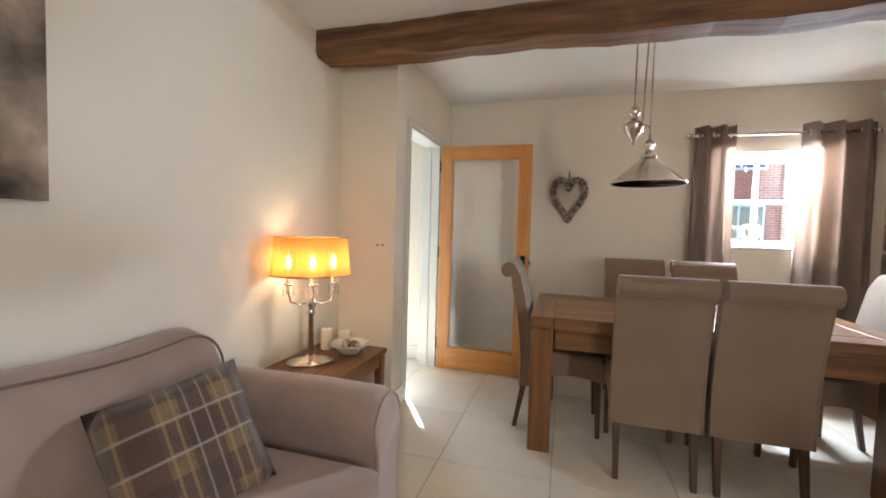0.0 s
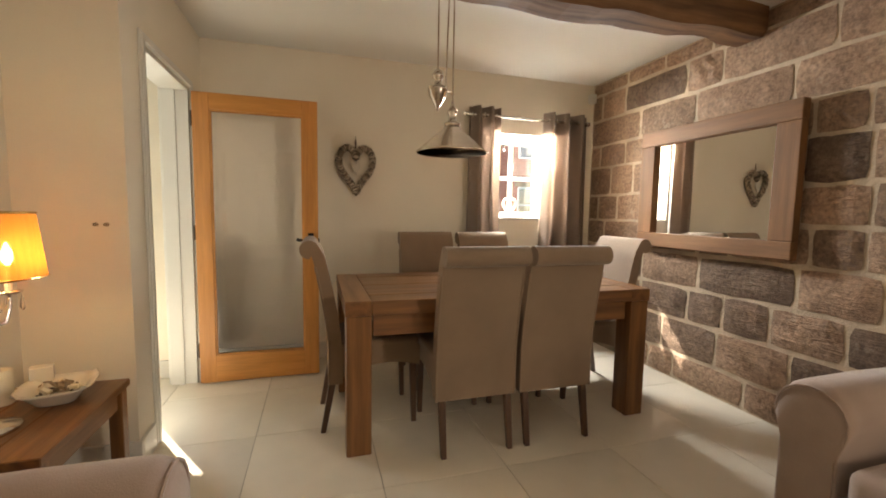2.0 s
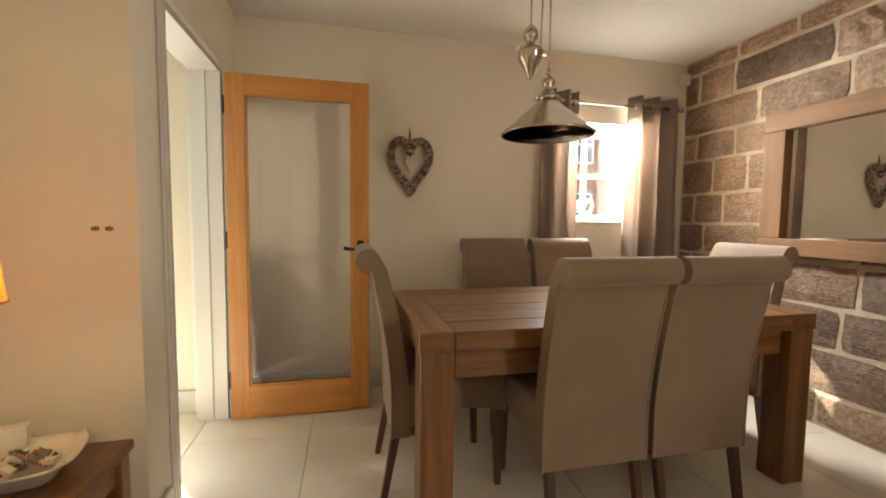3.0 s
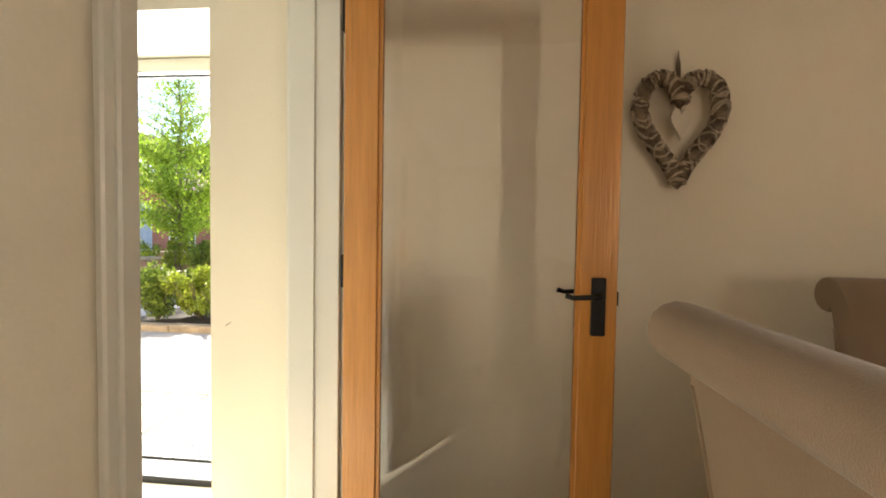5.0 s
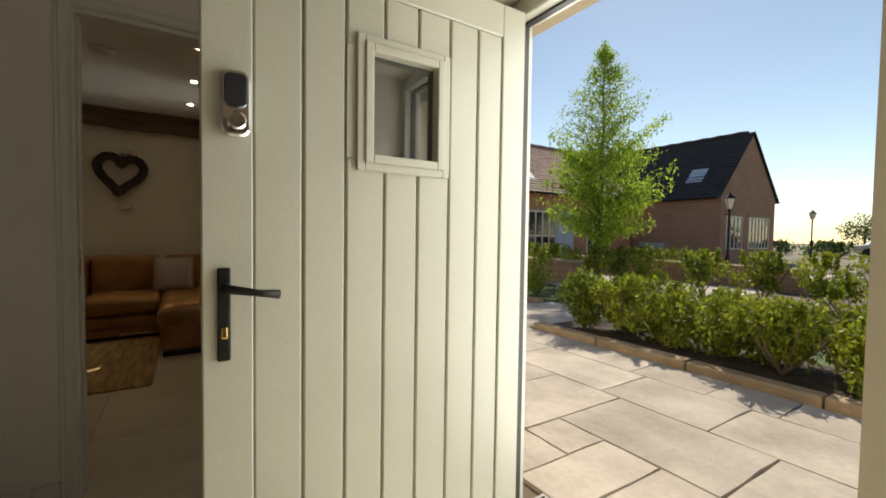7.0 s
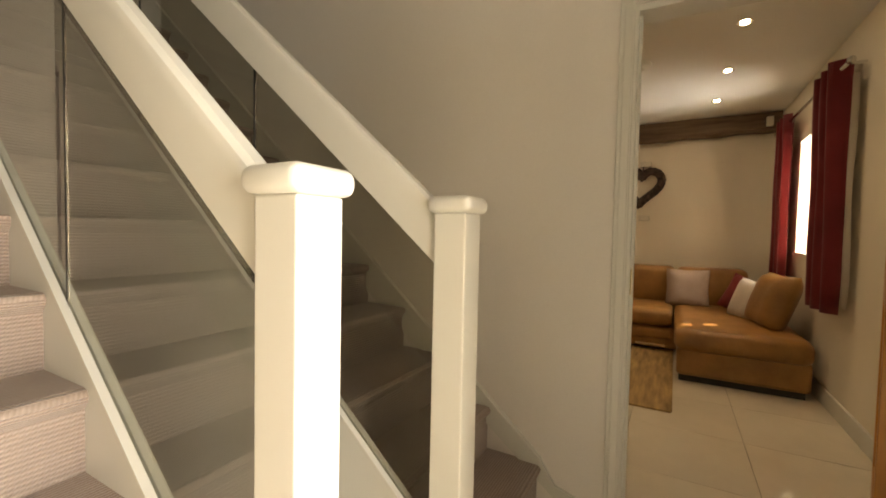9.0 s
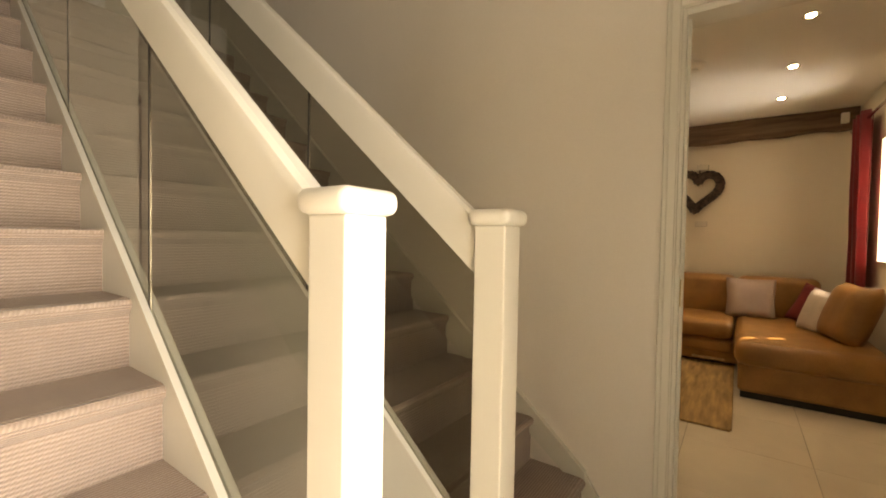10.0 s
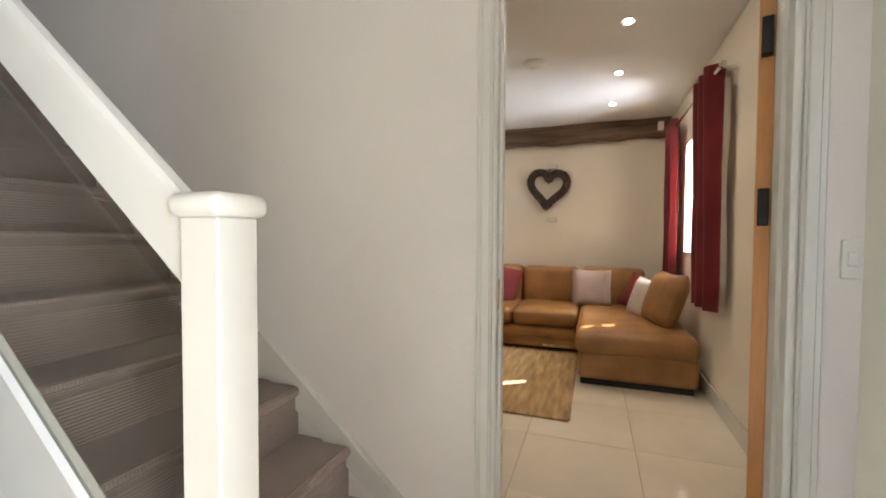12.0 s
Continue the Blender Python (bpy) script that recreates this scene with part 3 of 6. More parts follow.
architrave("trim_doorway_dining", WEST, 1, 2.767, 3.543, 2.02, "cream painted moulded doorway casing")
architrave("trim_doorway_dining_hall", HALL_E, -1, 2.767, 3.543, 2.02, "cream painted moulded doorway casing")
lining("lining_dining", HALL_E, WEST, 2.765, 3.545, 2.02)
architrave("trim_doorway_lounge", HALL_W, 1, 2.692, 3.508, 2.035, "cream painted moulded doorway casing")
architrave("trim_doorway_lounge_inside", LNG_E, -1, 2.692, 3.508, 2.035, "cream painted moulded doorway casing")
lining("lining_lounge", LNG_E, HALL_W, 2.69, 3.51, 2.035)


def strike_plates():
    ob = thing("strike_plate", "small brass strike plates on the door lining", "door hardware", (LNG_E + 0.09, 2.706, 1.0))
    part("plate", box(-0.012, 0, -0.05, 0.012, 0.002, 0.05), BRASS, ob)


strike_plates()

# dining window: recess, sill, casement
def casement(name, x0, x1, z0, z1, y, cols, rows, label):
    win = thing(name, label, "window", ((x0 + x1) / 2, y, z0), kind="structure")
    w, h = x1 - x0, z1 - z0
    bm = bmesh.new()
    for a in (-w / 2, w / 2 - 0.05):
        bx(bm, a, 0, 0, a + 0.05, 0.07, h, 0.004, 1)
    bx(bm, -w / 2 + 0.05, 0, 0, w / 2 - 0.05, 0.07, 0.05, 0.004, 1); bx(bm, -w / 2 + 0.05, 0, h - 0.05, w / 2 - 0.05, 0.07, h, 0.004, 1)
    part("window_frame", bm, GLOSS, win)
    iw, ih = w - 0.1, h - 0.1
    for c in range(1, cols):
        x = -iw / 2 + iw * c / cols
        part("glazing_bar", box(x - 0.016, 0.005, 0.05, x + 0.016, 0.05, h - 0.05, bevel=0.003, seg=1), GLOSS, win)
    for r in range(1, rows):
        z = 0.05 + ih * r / rows
        t = 0.035
        part("glazing_bar", box(-iw / 2, 0.0, z - t / 2, iw / 2, 0.055, z + t / 2, bevel=0.003, seg=1), GLOSS, win)
    for c in range(cols):
        for r in range(rows):
            p = part("pane", box(-iw / 2 + iw * c / cols, 0.025, 0.05 + ih * r / rows, -iw / 2 + iw * (c + 1) / cols, 0.031, 0.05 + ih * (r + 1) / rows), CLEAR, win)
            p.visible_shadow = False
    return win


win = casement("window_1", 1.551, 2.199, 1.19, 1.949, 4.12, 2, 2, "white painted casement window with four panes")
part("latch", tube(bmesh.new(), [(-0.10, -0.01, 0.70), (-0.10, -0.03, 0.70), (-0.10, -0.035, 0.63)], 0.008), IRON, win, "black window catch")
part("stay", tube(bmesh.new(), [(0.05, -0.012, 0.40), (0.2, -0.02, 0.405)], 0.006), IRON, win)
structure("window_sill", box(1.551, BACK - 0.02, 1.166, 2.199, 4.12, 1.19, bevel=0.006), GLOSS, "white painted window sill", "window sill")
casement("window_2", -6.649, -6.251, 1.06, 2.079, 4.12, 2, 2, "white painted lounge casement window")
structure("window_sill_lounge", box(-6.649, LNG_N - 0.02, 1.051, -6.251, 4.12, 1.06, bevel=0.003), GLOSS, "white painted window sill", "window sill")

# window out of view, added to hold the living room fill lamp
east = casement("fill_light_window", -0.649, 0.649, 0.951, 2.049, 0, 3, 2, "white painted window added out of view for the fill light")
east.matrix_world = pose(STONE_X + 0.26, -1.55, 0.951, 0, 0, -90)
# front door frame and sill
bm = bmesh.new()
bx(bm, -2.359, 4.06, 0, -2.31, 4.15, 1.95, 0.004, 1); bx(bm, -1.362, 4.06, 0, -1.3165, 4.15, 1.95, 0.004, 1); bx(bm, -2.31, 4.06, 1.888, -1.362, 4.15, 1.95, 0.004, 1)
structure("front_door_frame", bm, DOOR_PAINT, "cream painted front door frame", "door frame")
bm = bmesh.new()
bx(bm, -2.31, 4.10, 0.04, -2.303, 4.125, 1.888); bx(bm, -1.369, 4.10, 0.04, -1.362, 4.125, 1.888); bx(bm, -2.303, 4.10, 1.88, -1.369, 4.125, 1.888)
structure("front_door_seal", bm, SEAL, "black rubber seal round the door frame", "door seal")
structure("front_door_sill", box(-2.31, 4.03, -0.03, -1.362, 4.17, 0.03, bevel=0.006), IRON, "dark metal threshold under the front door", "threshold")

# ---- front door ----
def front_door():
    """Boarded door on its hinge; local x runs from the hinge to the free edge, local -y is the outer face."""
    d = thing("front_door", "open cream painted boarded front door with a small window", "door", (-2.268, 4.05, 0.035), -90)
    wd, ht, th = 0.95, 1.85, 0.05
    bm = bmesh.new()
    bx(bm, 0, -th / 2, 0, wd, th / 2, 0.15, 0.003, 1)
    bx(bm, 0, -th / 2, 0.15, 0.095, th / 2, ht, 0.003, 1); bx(bm, wd - 0.105, -th / 2, 0.15, wd, th / 2, ht, 0.003, 1)
    bx(bm, 0.095, -th / 2, 1.745, wd - 0.105, th / 2, ht, 0.003, 1)
    frame_ob = part("door_frame_members", bm, DOOR_PAINT, d)
    # window hole runs from wx0 to wx1 and wz0 to wz1
    wx0, wx1, wz0, wz1 = 0.338, 0.562, 1.30, 1.595
    edges = [0.095, 0.193, 0.298, 0.406, 0.511, 0.621, 0.73, 0.845]
    for a, b in zip(edges, edges[1:]):
        bm = bmesh.new()
        spans = [(0.15, 1.745)]
        if b > wx0 and a < wx1:
            spans = [(0.15, wz0), (wz1, 1.745)]
        for z0, z1 in spans:
            bx(bm, a + 0.003, -th / 2 + 0.004, z0, b - 0.003, th / 2 - 0.004, z1, 0.004, 1)
        if len(spans) == 2:
            if a < wx0:
                bx(bm, a + 0.003, -th / 2 + 0.004, wz0, wx0, th / 2 - 0.004, wz1)
            if b > wx1:
                bx(bm, wx1, -th / 2 + 0.004, wz0, b - 0.003, th / 2 - 0.004, wz1)
        part("board", bm, DOOR_PAINT, d)
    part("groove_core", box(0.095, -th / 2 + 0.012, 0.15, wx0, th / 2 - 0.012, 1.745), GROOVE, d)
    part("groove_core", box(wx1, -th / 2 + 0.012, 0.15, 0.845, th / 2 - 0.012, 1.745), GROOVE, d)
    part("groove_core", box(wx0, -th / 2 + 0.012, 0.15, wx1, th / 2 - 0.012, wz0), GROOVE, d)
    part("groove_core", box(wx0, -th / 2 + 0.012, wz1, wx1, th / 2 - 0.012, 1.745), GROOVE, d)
    bm = bmesh.new()
    y = th / 2
    for e0, e1, dep in ((0.032, 0.010, 0.009), (0.011, -0.012, 0.016)):
        y0, y1 = y - 0.02, y + dep
        bx(bm, wx0 - e0, y0, wz0 - e0, wx0 - e1, y1, wz1 + e0, 0.003, 2); bx(bm, wx1 + e1, y0, wz0 - e0, wx1 + e0, y1, wz1 + e0, 0.003, 2)
        bx(bm, wx0 - e1, y0, wz0 - e0, wx1 + e1, y1, wz0 - e1, 0.003, 2); bx(bm, wx0 - e1, y0, wz1 + e1, wx1 + e1, y1, wz1 + e0, 0.003, 2)
    wf = part("window_frame", bm, DOOR_PAINT, d)
    part("pane", box(wx0 + 0.002, -0.008, wz0 + 0.002, wx1 - 0.002, 0.008, wz1 - 0.002), SKY_PANE, wf, "glass pane reflecting the sky")
    plate = part("handle_plate", box(0.893, y - 0.001, 0.805, 0.92, y + 0.01, 1.018, bevel=0.004), IRON, d, "black iron handle plate")
    part("lever", tube(bmesh.new(), [(0.906, y, 0.975), (0.906, y + 0.045, 0.975), (0.89, y + 0.05, 0.972), (0.84, y + 0.05, 0.962), (0.795, y + 0.05, 0.957)],
                       [0.011, 0.010, 0.010, 0.008, 0.011]), IRON, plate, "", True)
    part("key_cylinder", box(0.899, y, 0.857, 0.914, y + 0.016, 0.885, bevel=0.004), BRASS, plate, "brass key cylinder")
    def pill(cx, cz, w, h, r, ya, yb, shrink=0.0):
        bm = bmesh.new()
        rings = []
        for yy, k in ((ya, 0.0), (yb - shrink, 0.0), (yb, shrink)):
            ring = []
            for q, (sx, sz) in enumerate(((1, 1), (-1, 1), (-1, -1), (1, -1))):
                for e in range(5):
                    t = radians(90 * q + 22.5 * e)
                    ring.append(bm.verts.new((cx + sx * (w / 2 - r) + (r - k) * math.cos(t), yy, cz + sz * (h / 2 - r) + (r - k) * math.sin(t))))
            rings.append(ring)
        for a, b in zip(rings, rings[1:]):
            for e in range(20):
                bm.faces.new((a[e], a[(e + 1) % 20], b[(e + 1) % 20], b[e]))
        bm.faces.new(rings[0]); bm.faces.new(rings[-1])
        return bm
    lock = part("keypad_lock", pill(0.882, 1.388, 0.062, 0.15, 0.024, y - 0.001, y + 0.02, 0.005), CHROME, d, "chrome keypad lock")
    part("keypad_screen", pill(0.882, 1.415, 0.048, 0.078, 0.016, y + 0.018, y + 0.024, 0.003), DARK_PANE, lock, "glossy black keypad")
    part("turn_knob", pill(0.882, 1.345, 0.04, 0.04, 0.0195, y + 0.018, y + 0.04, 0.004), CHROME, lock)
    part("latch_edge", box(wd - 0.001, -0.011, 0.93, wd + 0.003, 0.011, 1.0), BRASS, d)
    part("weather_bar", prism(bmesh.new(), [(y, 0.012), (y + 0.03, 0.012), (y + 0.03, 0.035), (y, 0.075)], "x", 0.02, wd - 0.03), DOOR_PAINT, d)
    return d


front_door()

# ---- glazed oak door to the dining room ----
def oak_door():
    """Local x from the hinge to the free edge, local -y faces the dining room."""
    d = thing("glazed_door", "open honey oak door with one full glass pane", "door", (-0.757, 3.507, 0.008), 0)
    wd, ht, th = 0.792, 1.982, 0.042
    part("stile", box(0, -th / 2, 0, 0.102, th / 2, ht, bevel=0.002, seg=1), HONEY["z"], d)
    part("stile", box(wd - 0.102, -th / 2, 0, wd, th / 2, ht, bevel=0.002, seg=1), HONEY["z"], d)
    part("rail", box(0.102, -th / 2, ht - 0.11, wd - 0.102, th / 2, ht, bevel=0.002, seg=1), HONEY["x"], d)
    part("rail", box(0.102, -th / 2, 0, wd - 0.102, th / 2, 0.19, bevel=0.002, seg=1), HONEY["x"], d)
    for b in ((0.102, 0.19, 0.112, ht - 0.11), (wd - 0.112, 0.19, wd - 0.102, ht - 0.11), (0.112, 0.19, wd - 0.112, 0.2), (0.112, ht - 0.12, wd - 0.112, ht - 0.11)):
        part("glazing_bead", box(b[0], -0.012, b[1], b[2], 0.012, b[3]), HONEY["z"], d)
    p = part("pane", box(0.112, -0.004, 0.2, wd - 0.112, 0.004, ht - 0.12), CLEAR, d, "clear glass pane")
    p.visible_shadow = False
    for s in (-1, 1):
        y = s * th / 2
        ya, yb = sorted((y, y + s * 0.008))
        pl = part("handle_plate", box(wd - 0.072, ya, 0.885, wd - 0.032, yb, 1.05, bevel=0.003, seg=1), IRON, d, "black iron handle plate")
        part("lever", tube(bmesh.new(), [(wd - 0.052, y, 1.0), (wd - 0.052, y + s * 0.04, 1.0), (wd - 0.075, y + s * 0.045, 1.0), (wd - 0.13, y + s * 0.045, 0.997), (wd - 0.15, y + s * 0.04, 1.003)],
                           [0.009, 0.009, 0.008, 0.007, 0.008]), IRON, pl, "", True)
    part("latch_edge", box(wd - 0.001, -0.01, 0.97, wd + 0.008, 0.01, 1.01, bevel=0.002, seg=1), IRON, d)
    for z in (0.18, 1.0, 1.76):
        part("hinge", box(-0.012, -0.012, z, 0.003, 0.012, z + 0.1, bevel=0.003, seg=1), IRON, d, "black hinge")


oak_door()


def lounge_door():
    d = thing("lounge_door", "open oak door with black hinges standing in the lounge", "door", (LNG_E - 0.03, 3.478, 0.008), 162.8)
    wd, ht, th = 0.74, 1.99, 0.04
    part("stile", box(0, -th / 2, 0, 0.1, th / 2, ht, bevel=0.002, seg=1), HONEY["z"], d)
    part("stile", box(wd - 0.1, -th / 2, 0, wd, th / 2, ht, bevel=0.002, seg=1), HONEY["z"], d)
    for z0, z1 in ((0, 0.18), (ht - 0.11, ht), (0.92, 1.05)):
        part("rail", box(0.1, -th / 2, z0, wd - 0.1, th / 2, z1, bevel=0.002, seg=1), HONEY["x"], d)
    for z0, z1 in ((0.18, 0.92), (1.05, ht - 0.11)):
        part("panel", box(0.1, -0.01, z0, wd - 0.1, 0.01, z1), HONEY["z"], d)
    for z in (0.2, 1.22, 1.72):
        part("hinge", box(-0.03, -0.014, z, 0.004, 0.014, z + 0.11, bevel=0.003, seg=1), IRON, d, "black hinge")


lounge_door()

# ---- beams ----
def beam(name, x0, x1, y0, y1, z0, z1, material, label, along="x"):
    bm = bmesh.new()
    n = 40
    rings = []
    for i in range(n + 1):
        t = i / n
        w = [0.022 * noise.noise((t * 7, s * 3.1, 1.7)) + 0.012 * noise.noise((t * 23, s * 5.3, 4.4)) for s in range(6)]
        a, b = y0 + w[0], y1 + w[1]
        lo, hi = z0 + w[2] * 1.1 - 0.02 * math.sin(t * 3), z1
        ch = 0.028 + 0.015 * noise.noise((t * 6, 0, 9))
        prof = [(a, hi), (a, lo + ch), (a + ch, lo), (b - ch, lo + w[3]), (b, lo + ch + w[3]), (b, hi)]
        if along == "x":
            rings.append([bm.verts.new((x0 + (x1 - x0) * t, p[0], p[1])) for p in prof])
        else:
            rings.append([bm.verts.new((p[0], x0 + (x1 - x0) * t, p[1])) for p in prof])
    for r, s in zip(rings, rings[1:]):
        for i in range(6):
            bm.faces.new((r[i], r[(i + 1) % 6], s[(i + 1) % 6], s[i]))
    bm.faces.new(rings[0]); bm.faces.new(rings[-1])
    return single(name, bm, material, label, "ceiling beam")


beam("ceiling_beam", LIV_W + 0.002, STONE_X - 0.02, 2.21, 2.42, 2.305, H - 0.002, BEAM, "rough aged oak beam across the ceiling")
beam("ceiling_beam", 0.2, LNG_N - 0.02, LNG_W + 0.004, LNG_W + 0.16, 2.36, HL - 0.002, BEAM_Y, "dark aged oak beam above the lounge sofa", "y")

# ---- stairs ----
RISE, GOING, Y0 = 0.2, 0.233, 2.39
SLOPE = RISE / GOING
STEPS = 13


def flight(name, x0, x1, glass_x, wall_x, label):
    """Carpeted steps between a glazed balustrade and a wall string."""
    st = thing(name, label, "staircase", ((x0 + x1) / 2, Y0, 0))
    cx = (x0 + x1) / 2
    for i in range(STEPS):
        y = -i * GOING
        z = (i + 1) * RISE
        y_back = y - GOING - (1.0 if i == STEPS - 1 else 0.02)
        r = 0.022
        prof = [(y - 0.018, z - RISE - 0.0), (y - 0.018, z - 0.05), (y, z - 0.03), (y + 0.004, z - 0.016), (y - 0.004, z - 0.004), (y - 0.02, z), (y_back, z), (y_back, z - RISE)]
        part("step", prism(bmesh.new(), prof, "x", x0 - cx, x1 - cx), CARPET, st)
    # wall string
    yl = -STEPS * GOING
    def line(y, up):
        return RISE + up - y * SLOPE
    wx = wall_x - cx
    s = 1 if wall_x < cx else -1
    a, b = sorted((wx + s * 0.001, wx + s * 0.018))
    pts = [(0.16, 0.0), (0.16, 0.10), (0.06, 0.13), (0.0, line(0, 0.07) - 0.05), (yl, line(yl, 0.07)), (yl, line(yl, -0.3))]
    part("wall_string", prism(bmesh.new(), pts, "x", a, b), GLOSS, st, "white painted wall string")
    a, b = sorted((wx + s * 0.001, wx + s * 0.026))
    pts = [(0.0, line(0, 0.055) - 0.05), (0.0, line(0, 0.08) - 0.05), (yl, line(yl, 0.08)), (yl, line(yl, 0.055))]
    part("string_moulding", prism(bmesh.new(), pts, "x", a, b), GLOSS, st)
    # outer string with panelled spandrel below
    gx = glass_x - cx
    pts = [(-0.08, 0.0), (-0.08, line(-0.08, 0.045)), (yl, line(yl, 0.045)), (yl, line(yl, -0.28)), (-0.6, line(-0.6, -0.25) - 0.0), (-0.6, 0.0)]
    part("outer_string", prism(bmesh.new(), pts, "x", gx - 0.018, gx + 0.018), GLOSS, st, "white painted stair string")
    pts = [(-0.6, 0.0), (-0.6, line(-0.6, -0.25)), (-2.42, line(-2.42, -0.25)), (-2.42, 0.0)]
    part("spandrel", prism(bmesh.new(), pts, "x", gx - 0.012, gx + 0.012), HALL_PAINT, st, "white spandrel under the stair")
    for e in (-1, 1):
        a, b = sorted((gx + e * 0.006, gx + e * 0.024))
        pts = [(-0.08, line(-0.08, 0.045)), (-0.08, line(-0.08, 0.062)), (yl, line(yl, 0.062)), (yl, line(yl, 0.045))]
        part("glazing_bead", prism(bmesh.new(), pts, "x", a, b), GLOSS, st)
    # newel
    ny = -0.035
    nw = part("newel_post", box(gx - 0.045, ny - 0.045, 0, gx + 0.045, ny + 0.045, 1.225, bevel=0.004, seg=2), GLOSS, st, "square white newel post")
    bm = bmesh.new()
    bx(bm, gx - 0.062, ny - 0.062, 1.225, gx + 0.062, ny + 0.062, 1.268, 0.018, 4)
    part("cap", bm, GLOSS, nw, "rounded white newel cap", True)
    # handrail
    def rail(y, up):
        return 1.108 - (y + 0.1) * SLOPE + up
    sec = [(-0.03, 0.0), (-0.03, 0.118), (-0.024, 0.142), (-0.012, 0.152), (0.012, 0.152), (0.024, 0.142), (0.03, 0.118), (0.03, 0.0)]
    bm = bmesh.new()
    ends = []
    for y in (-0.08, yl):
        ends.append([bm.verts.new((gx + x, y, rail(y, u))) for x, u in sec])
    for i in range(len(sec)):
        j = (i + 1) % len(sec)
        bm.faces.new((ends[0][i], ends[0][j], ends[1][j], ends[1][i]))
    bm.faces.new(ends[0]); bm.faces.new(ends[1])
    part("handrail", bm, GLOSS, st, "white painted handrail", True).data.set_sharp_from_angle(angle=0.5)
    # glass panels and the dark gaps between them
    cuts = [-0.085, -0.845, -1.62, -2.39, yl]
    for a, b in zip(cuts, cuts[1:]):
        ya, yb = a - 0.005, b + 0.005
        pts = [(ya, line(ya, 0.035)), (ya, rail(ya, 0.01)), (yb, rail(yb, 0.01)), (yb, line(yb, 0.035))]
        g = part("glass_panel", prism(bmesh.new(), pts, "x", gx - 0.004, gx + 0.004), STAIR_GLASS, st, "clear glass balustrade panel")
        g.visible_shadow = False
    for c in cuts[1:-1]:
        pts = [(c + 0.004, line(c, 0.035)), (c + 0.004, rail(c, 0.0)), (c - 0.004, rail(c, 0.0)), (c - 0.004, line(c, 0.035))]
        part("joint_strip", prism(bmesh.new(), pts, "x", gx - 0.005, gx + 0.005), SEAL, st)
    nt = part("top_newel", box(gx - 0.045, yl - 0.09, STEPS * RISE - 0.3, gx + 0.045, yl, STEPS * RISE + 1.05, bevel=0.004), GLOSS, st)
    return st


flight("staircase", -2.145, STAIR_E, -2.145, STAIR_E, "carpeted staircase with white and glass balustrade beside the living room")
flight("staircase", HALL_W, -2.665, -2.665, HALL_W, "carpeted staircase with white and glass balustrade along the lounge wall")
structure("landing_floor", box(-2.64, -1.9, 2.4, -2.17, -0.65, 2.6), CARPET, "carpeted landing between the flights", "floor")

# ---- dining room ----
def dining_table():
    t = thing("dining_table", "chunky rustic oak dining table with square legs", "table", (1.05, 2.785, 0))
    hx, hy, z0, z1 = 0.9, 0.455, 0.715, 0.787
    n = 6
    for i in range(n):
        a, b = -hy + 2 * hy * i / n, -hy + 2 * hy * (i + 1) / n
        part("top_plank", box(-hx + 0.13, a + 0.0008, z0, hx - 0.13, b - 0.0008, z1 + 0.001 * (i % 2), bevel=0.003, seg=1), TABLE["x"], t)
    for s in (-1, 1):
        a, b = sorted((s * hx, s * (hx - 0.129)))
        part("breadboard_end", box(a, -hy, z0 - 0.002, b, hy, z1 + 0.001, bevel=0.005), TABLE["y"], t)
        part("apron", box(-hx + 0.14, s * (hy - 0.055) - 0.012, 0.6, hx - 0.14, s * (hy - 0.055) + 0.012, z0, bevel=0.002, seg=1), TABLE["x"], t)
        part("apron", box(s * (hx - 0.06) - 0.012, -hy + 0.14, 0.6, s * (hx - 0.06) + 0.012, hy - 0.14, z0, bevel=0.002, seg=1), TABLE["y"], t)
    for sx in (-1, 1):
        for sy in (-1, 1):
            xa, xb = sorted((sx * (hx - 0.006), sx * (hx - 0.13)))
            ya, yb = sorted((sy * (hy - 0.006), sy * (hy - 0.13)))
            part("leg", box(xa, ya, 0, xb, yb, z0 - 0.002, bevel=0.006), TABLE["z"], t)


dining_table()


